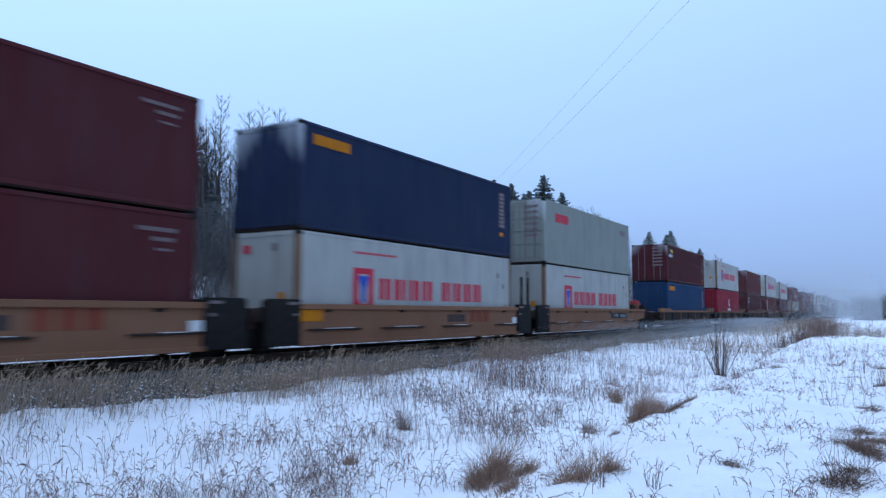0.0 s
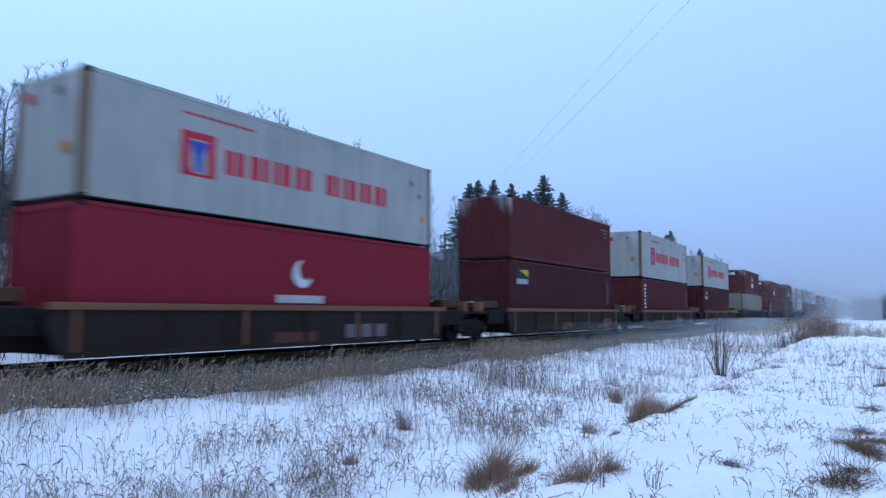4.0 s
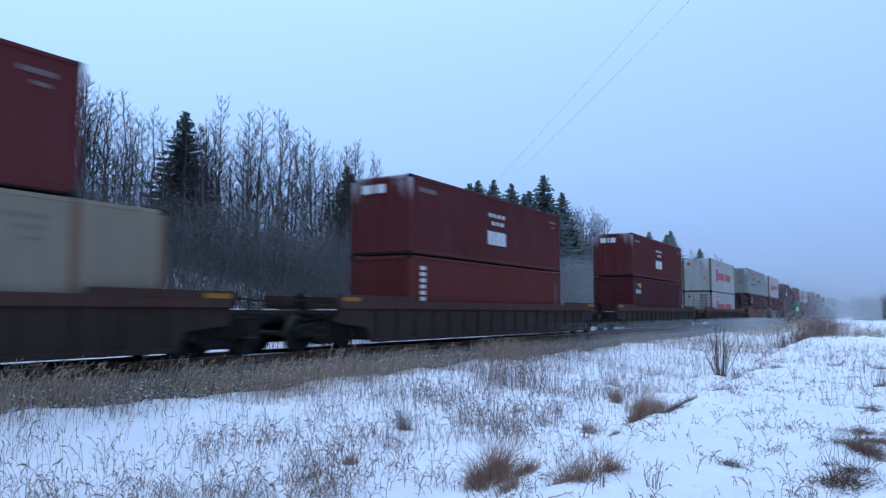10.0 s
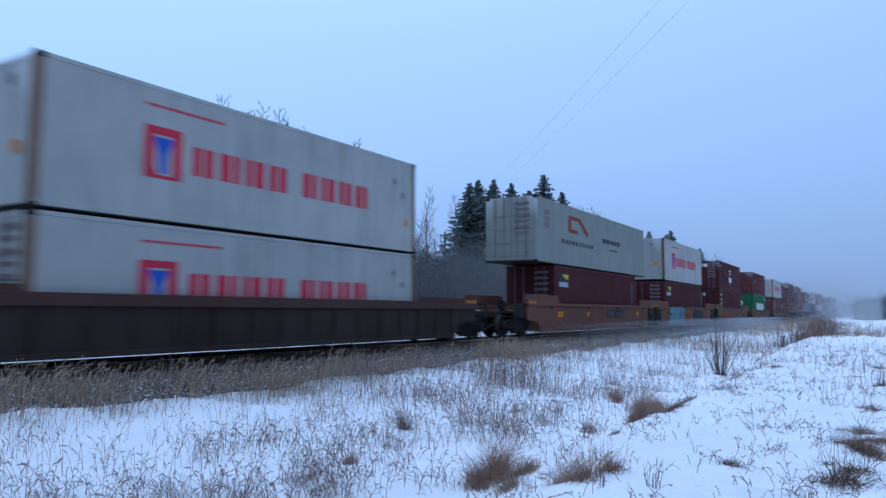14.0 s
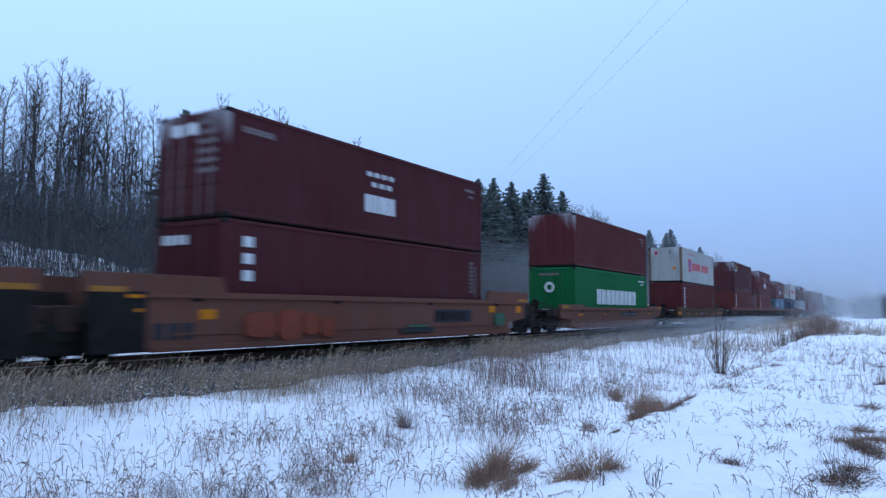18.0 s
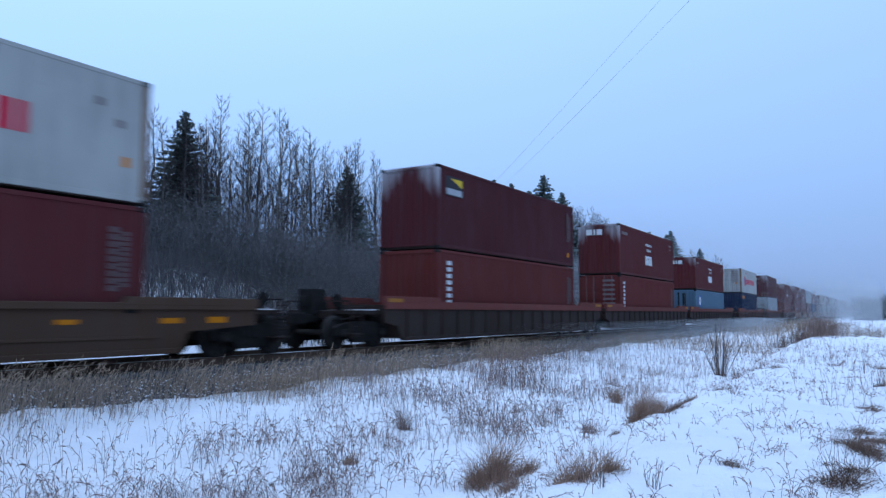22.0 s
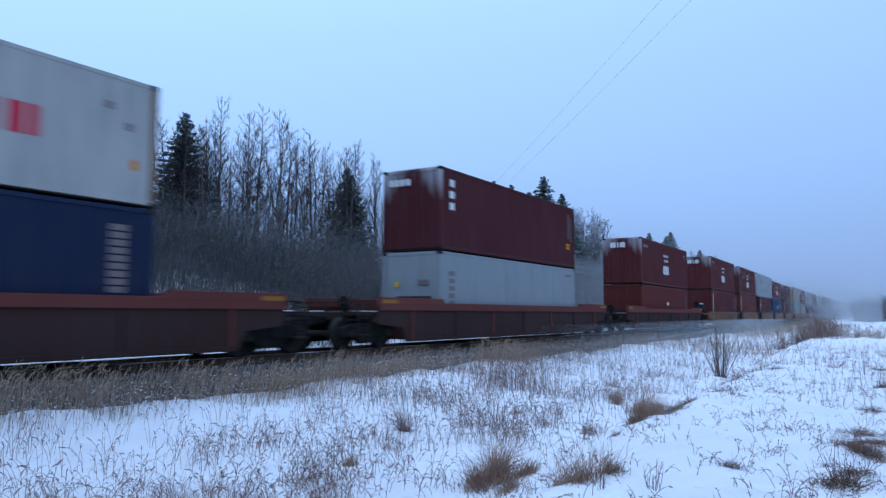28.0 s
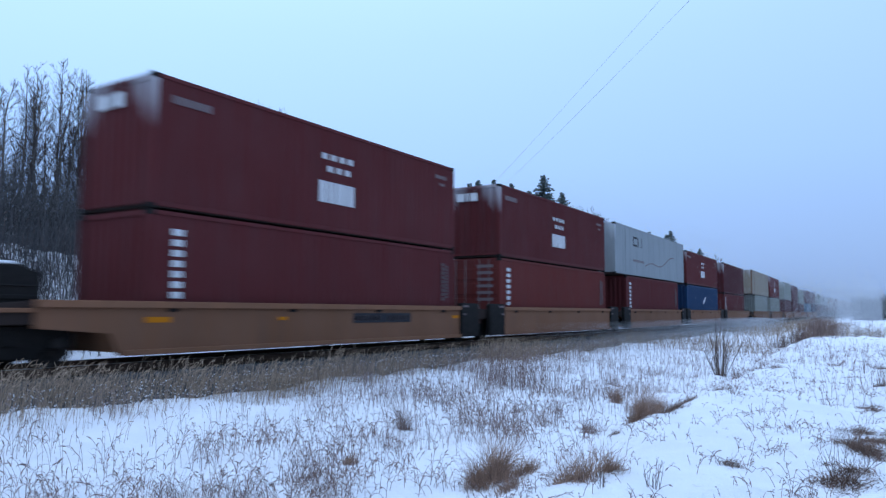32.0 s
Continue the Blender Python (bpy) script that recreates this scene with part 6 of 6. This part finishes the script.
TRAIN = [
    (-17.1, K_OR, A40, ("burg", 1), ("burg", 1), 0),
    (-1.66, K_OR, A40, ("burg", 1), ("burg", 0), "word_rear"),
    (13.74, K_OR, A40, ("ym", 1), ("navy", 1), "word_rear"),
    (29.23, K_OR, E40, ("ym", 1), ("ooc", 1), "plates_rear"),
    (50.19, K_PO, F48, ("blue", 1), ("burg_label_door", 0), "rust_panels"),
    (68.18, K_PO, A48, ("red_moon", 1), ("ym", 0), "pale_word"),
    (86.27, K_PO, A48, ("burg_label", 1), ("redbrown", 0), "rust_panels"),
    (104.31, K_PO, A48, ("burg_up", 1), ("ym", 1), "pale_word"),
    (122.46, K_PO, E48, ("burg_label", 1), ("ym", 0), "rust_panels"),
    (145.17, K_RI, S53, ("cream53", 1), ("zim", 0), 0),
    (168.39, K_RI, S53, ("oxide_up", 0), ("zim", 0), 0),
    (191.72, K_RI, S53, ("burg_label", 1), ("zim", 0), 0),
    (215.08, K_RI, S53, ("ym_door", 0), ("ym", 1), 0),
    (238.5, K_RU, F53, ("burg_label_door", 1), ("sage53", 1), "plates_mid"),
    (257.58, K_RU, A53, ("burg_label_door", 1), ("ym", 1), "aqua"),
    (277.48, K_RU, E53, ("burg_tex", 1), ("zim_door", 0), "sprays"),
    (299.0, K_RS, S40, ("green", 1), ("redbrown", 0), "plates_mid"),
    (320.67, K_BR, S40B, ("burg_up", 1), ("ym", 0), "yellow_dots"),
    (344.03, K_RD, ((8.4, 8.4), (9.3, 9.2), (9.9, None), True, False), ("oxide_up", 1), ("burg_label", 1), 0),
    (363.29, K_RD, R53, ("oxide_up_door", 1), ("zim", 1), 0),
    (382.7, K_RD, ((8.4, 8.4), (9.2, 9.4), (9.66, 9.9), False, True), ("sky", 0), ("zim", 0), 0),
    (405.98, K_SM, S53, ("navy", 1), ("ym_door", 0), 0),
    (429.31, K_SM, S53, ("reefer", 1), ("burg_tex", 1), 0),
    (452.68, K_SM, S53, ("oxide", 0), ("zim", 1), 0),
    (474.17, K_OR, F40, ("burg_up", 1), ("zim", 1), "plates_mid"),
    (489.81, K_OR, A40, ("oxide_up_door", 1), ("zim", 1), 0),
    (505.7, K_OR, A40, ("burg_up", 1), ("silver53", 1), 0),
    (520.9, K_OR, A40, ("script", 1), ("zim", 0), 0),
    (536.5, K_OR, E40, ("burg_up", 0), ("burg", 1), 0),
    (557.5, K_OR, F40, ("beige", 1), ("cream53", 1), 0),
    (573.9, K_OR, E40, ("beige", 1), ("zim", 1), 0),
    (594.6, K_OR, F40, ("burg", 1), ("beige", 1), 0),
    (610.1, K_OR, A40, ("burg", 1), ("burg", 1), 0),
    (625.7, K_OR, E40, ("burg", 0), ("beige", 1), 0),
    (646.2, K_OR, F40, ("sky", 1), ("burg", 1), 0),
    (662.0, K_OR, E40, ("navy", 1), ("burg", 1), 0),
    (682.6, K_RI, S53, ("burg", 1), ("beige", 1), 0),
    (705.9, K_RI, S53, ("burg", 1), ("silver53", 0), 0),
    (729.2, K_RI, S53, ("oxide", 1), ("ym", 1), 0),
    (752.5, K_RI, S53, ("burg", 1), ("zim", 1), 0),
    (775.8, K_RI, S53, ("blue", 1), ("ym", 0), 0),
    (799.1, K_RI, S53, ("burg", 1), ("burg", 1), 0),
    (822.4, K_RI, S53, ("burg", 1), ("ym", 1), 0),
    (845.7, K_RI, S53, ("burg", 1), ("burg", 1), 0),
    (869.0, K_RI, S53, ("oxide", 1), ("zim", 1), 0),
]


def blocks(name, mat, x0, x1, z0, z1, n, lab=""):
    w = (x1 - x0) / n
    return [(name, mat, x0 + i * w, x0 + i * w + w * 0.72, z0, z1, lab) for i in range(n)]


# rounded spray-painted shapes and the dark strokes in them
SPRAYED = [("spray_cloud", M_AQUA, -5.75, -3.75, 0.88, 1.42, "pale blue spray-painted cloud"), ("spray_cloud", M_AQUA, -5.95, -3.6, 0.13, 0.90, "pale blue spray-painted cloud"), ("spray_shade", M_SOOT, -3.9, -1.55, 0.17, 1.38, "dark outline of the spray paint"), ("spray_disc", M_AQUA, -4.1, -1.68, 0.15, 1.41, "pale blue spray-painted disc")] + [("spray_stroke", M_SOOT, x, x + w_, z, z + h_, "") for x, w_, z, h_ in ((-5.6, 0.42, 0.92, 0.05), (-4.75, 0.45, 0.94, 0.05), (-5.5, 0.45, 0.74, 0.04), (-4.75, 0.4, 0.72, 0.04), (-5.45, 0.38, 0.18, 0.10), (-4.8, 0.5, 0.24, 0.11), (-5.5, 0.3, 1.33, 0.04), (-4.95, 0.5, 1.26, 0.07), (-3.15, 0.28, 0.70, 0.17), (-2.5, 0.24, 0.78, 0.34), (-2.95, 0.14, 0.9, 0.22), (-2.9, 0.2, 1.12, 0.14))]
EXTRAS = {
    0: (),
    "word_rear": blocks("sign_block", M_BRICK, 2.5, 4.0, 0.70, 1.18, 3, "brick red letter-size block") + [("white_plate", M_WHITE, 5.85, 6.2, 0.62, 0.84, "white plate"), ("yellow_patch", M_YELLOW, -6.2, -5.3, 0.80, 1.08, "yellow patch")] + blocks("number_bar", M_DARK, 1.0, 2.2, 0.72, 0.96, 4),
    "plates_rear": [("black_plate", M_DARK, 2.2, 4.9, 0.74, 1.02, "black plate")] + blocks("number_bar", M_WHITE, 2.35, 3.4, 0.80, 0.96, 4) + blocks("number_bar", M_WHITE, 3.75, 4.8, 0.80, 0.96, 4),
    "rust_panels": [("rust_panel", CAR_RUST, -1.1, 0.4, 0.22, 0.62, "bare rusty panel"), ("rust_panel", CAR_RUST, 4.2, 5.4, 0.22, 0.75, "bare rusty panel")],
    "pale_word": blocks("sign_block", M_GREY, 1.6, 3.6, 0.34, 0.72, 3, "dull pale letter-size block") + [("rust_panel", CAR_RUST, -1.1, 0.4, 0.22, 0.55, "bare rusty panel")],
    "plates_mid": [("black_plate", M_DARK, 0.4, 3.2, 0.74, 1.0, "black plate")] + blocks("number_bar", M_GREY, 0.5, 1.7, 0.80, 0.94, 4) + blocks("number_bar", M_GREY, 2.0, 3.1, 0.80, 0.94, 4) + [("reflector", M_YELLOW, -6.2, -5.6, 0.82, 0.92, "orange reflector"), ("reflector", M_YELLOW, -2.5, -2.2, 0.84, 0.91, "orange reflector"), ("reflector", M_YELLOW, 5.7, 6.1, 0.84, 0.92, "orange reflector")],
    "aqua": SPRAYED + blocks("sign_block", M_BRICK, -0.75, 1.15, 0.38, 0.96, 3, "brick red letter-size block") + [("spray_patch", M_SOOT, 1.70, 4.95, 0.30, 1.22, "dark spray-painted patch")] + [("reflector", M_YELLOW, -5.3, -4.6, 0.86, 0.95, "orange reflector"), ("reflector", M_YELLOW, -0.3, 0.25, 0.92, 0.99, "orange reflector"), ("reflector", M_YELLOW, 7.6, 8.0, 0.82, 0.92, "orange reflector"), ("number_bar", M_GREY, -1.9, -1.1, 1.02, 1.07, ""), ("number_bar", M_GREY, -1.9, -1.3, 0.94, 0.98, "")],
    "sprays": [("spray_patch", M_BRICK, x, x + w_, z0, z1, "brick red spray-painted patch") for x, w_, z0, z1 in ((-5.6, 1.0, 0.40, 1.0), (-4.55, 0.85, 0.30, 1.06), (-3.65, 0.6, 0.42, 0.98), (-3.0, 0.55, 0.36, 0.86))] + [("spray_patch", M_SOOT, 0.6, 2.5, 0.36, 0.50, "dark spray-painted patch"), ("spray_patch", M_GREEN, 1.0, 2.2, 0.52, 0.60, "dark green spray-painted patch"), ("spray_patch", M_GREEN, 6.7, 7.5, 0.48, 0.96, "dull green spray-painted patch"), ("black_plate", M_DARK, 2.6, 5.0, 0.66, 0.92, "black plate")] + blocks("number_bar", M_GREY, 2.7, 4.7, 0.71, 0.86, 7) + [("reflector", M_YELLOW, -6.85, -6.4, 0.84, 0.91, "orange reflector"), ("reflector", M_YELLOW, 6.35, 6.8, 0.98, 1.05, "orange reflector"), ("reflector", M_YELLOW, 8.6, 9.0, 0.96, 1.06, "orange reflector"), ("data_plate", M_GREY, 7.9, 8.25, 0.36, 0.52, "grey plate")] + blocks("number_bar", M_DARK, -8.0, -6.9, 0.42, 0.66, 3),
    "yellow_dots": [("reflector", M_YELLOW, x, x + w_, 0.80, 0.80 + h_, "orange reflector") for x, w_, h_ in ((-8.3, 0.8, 0.2), (-5.3, 0.42, 0.1), (-2.4, 0.4, 0.1), (1.3, 0.4, 0.1), (4.2, 0.4, 0.1), (6.4, 0.5, 0.12), (7.6, 0.5, 0.14))] + [("number_bar", M_GREY, -1.0, 0.2, 0.78, 0.92, "")],
}

WELL_FLOOR = 0.28
# height of the side, and of its raised ends, by the paint of its top rail
SIDE_TOP = {"orange_car_paint": (1.25, 0), "brown_orange_car_paint": (1.43, 0.34), "brown_car_paint": (1.22, 0.12), "rusty_maroon_rail_paint": (1.38, 0.13), "dull_maroon_car_paint": (1.38, 0.14)}
# upright posts and gear on single cars, by the place of the car's stack
POSTS = {13.74: (7.05, 7.65), 363.29: (7.42, 8.87, 9.42)}
FITTINGS = {29.23: "red_wheel", 474.17: "brake_platform", 344.03: "brake_tower"}
RIDERS = []
for lead, (m_side, m_chord, style, car_label), (pb, pe, trucks, own0, own1), low, up, ex in TRAIN:
    mid = lead + 6.096
    RIDERS.append((well_car(m_side, m_chord, style, pb, pe, trucks, own0, own1, car_label, EXTRAS[ex], 0.25 if m_chord in (CAR_MAROON, CAR_RIM) else 0.14, *(((1.21, 0.12) if style == "posts" or "short" in car_label else SIDE_TOP[m_chord.name]) if m_side is not CAR_DKBROWN else SIDE_TOP[m_chord.name]), near=lead < 545, posts=POSTS.get(lead, ()), fitting=FITTINGS.get(lead, ""), ledges=lead < 45), mid, 0.0))
    z = WELL_FLOOR
    for upper, (key, high) in enumerate((low, up)):
        mat, marking, text, opts = BOX[key]
        ct, hh = container(mat, marking, text, bool(high), frost=upper == 1, near=lead < 600, **opts)
        RIDERS.append((ct, mid, z))
        z += hh + 0.022


def motions():
    """The train runs along the line towards and past the camera."""
    times = [i * 1.0 for i in range(33)]
    for thing, mid, z in RIDERS:
        rows = []
        for t in times:
            x, y, th = line(mid - gone(t))
            rows.append((t, pose(x, y, z, 0, 0, math.degrees(th))))
        walk(thing, rows)
    # wheels turn while they pass the camera
    for thing, mid, z in RIDERS[::3]:
        for truck_ in [o for o in thing.children if o.name.startswith("truck")]:
            at = mid + truck_.matrix_basis.translation.x
            ticks = [k / 30 for k in range(0, 961) if -2.0 < at - gone(k / 30) < 40.0]
            if len(ticks) < 2:
                continue
            for ws in [o for o in truck_.children if o.name.startswith("wheelset")]:
                hub = ws.matrix_basis.translation.copy()
                rows = []
                for t in sorted({0.0, *ticks, SPAN}):
                    run = gone(min(max(t, ticks[0]), ticks[-1]))
                    rows.append((t, pose(*hub, 0, -math.degrees((run - gone(ticks[0])) / 0.457), 0)))
                walk(ws, rows)

motions()
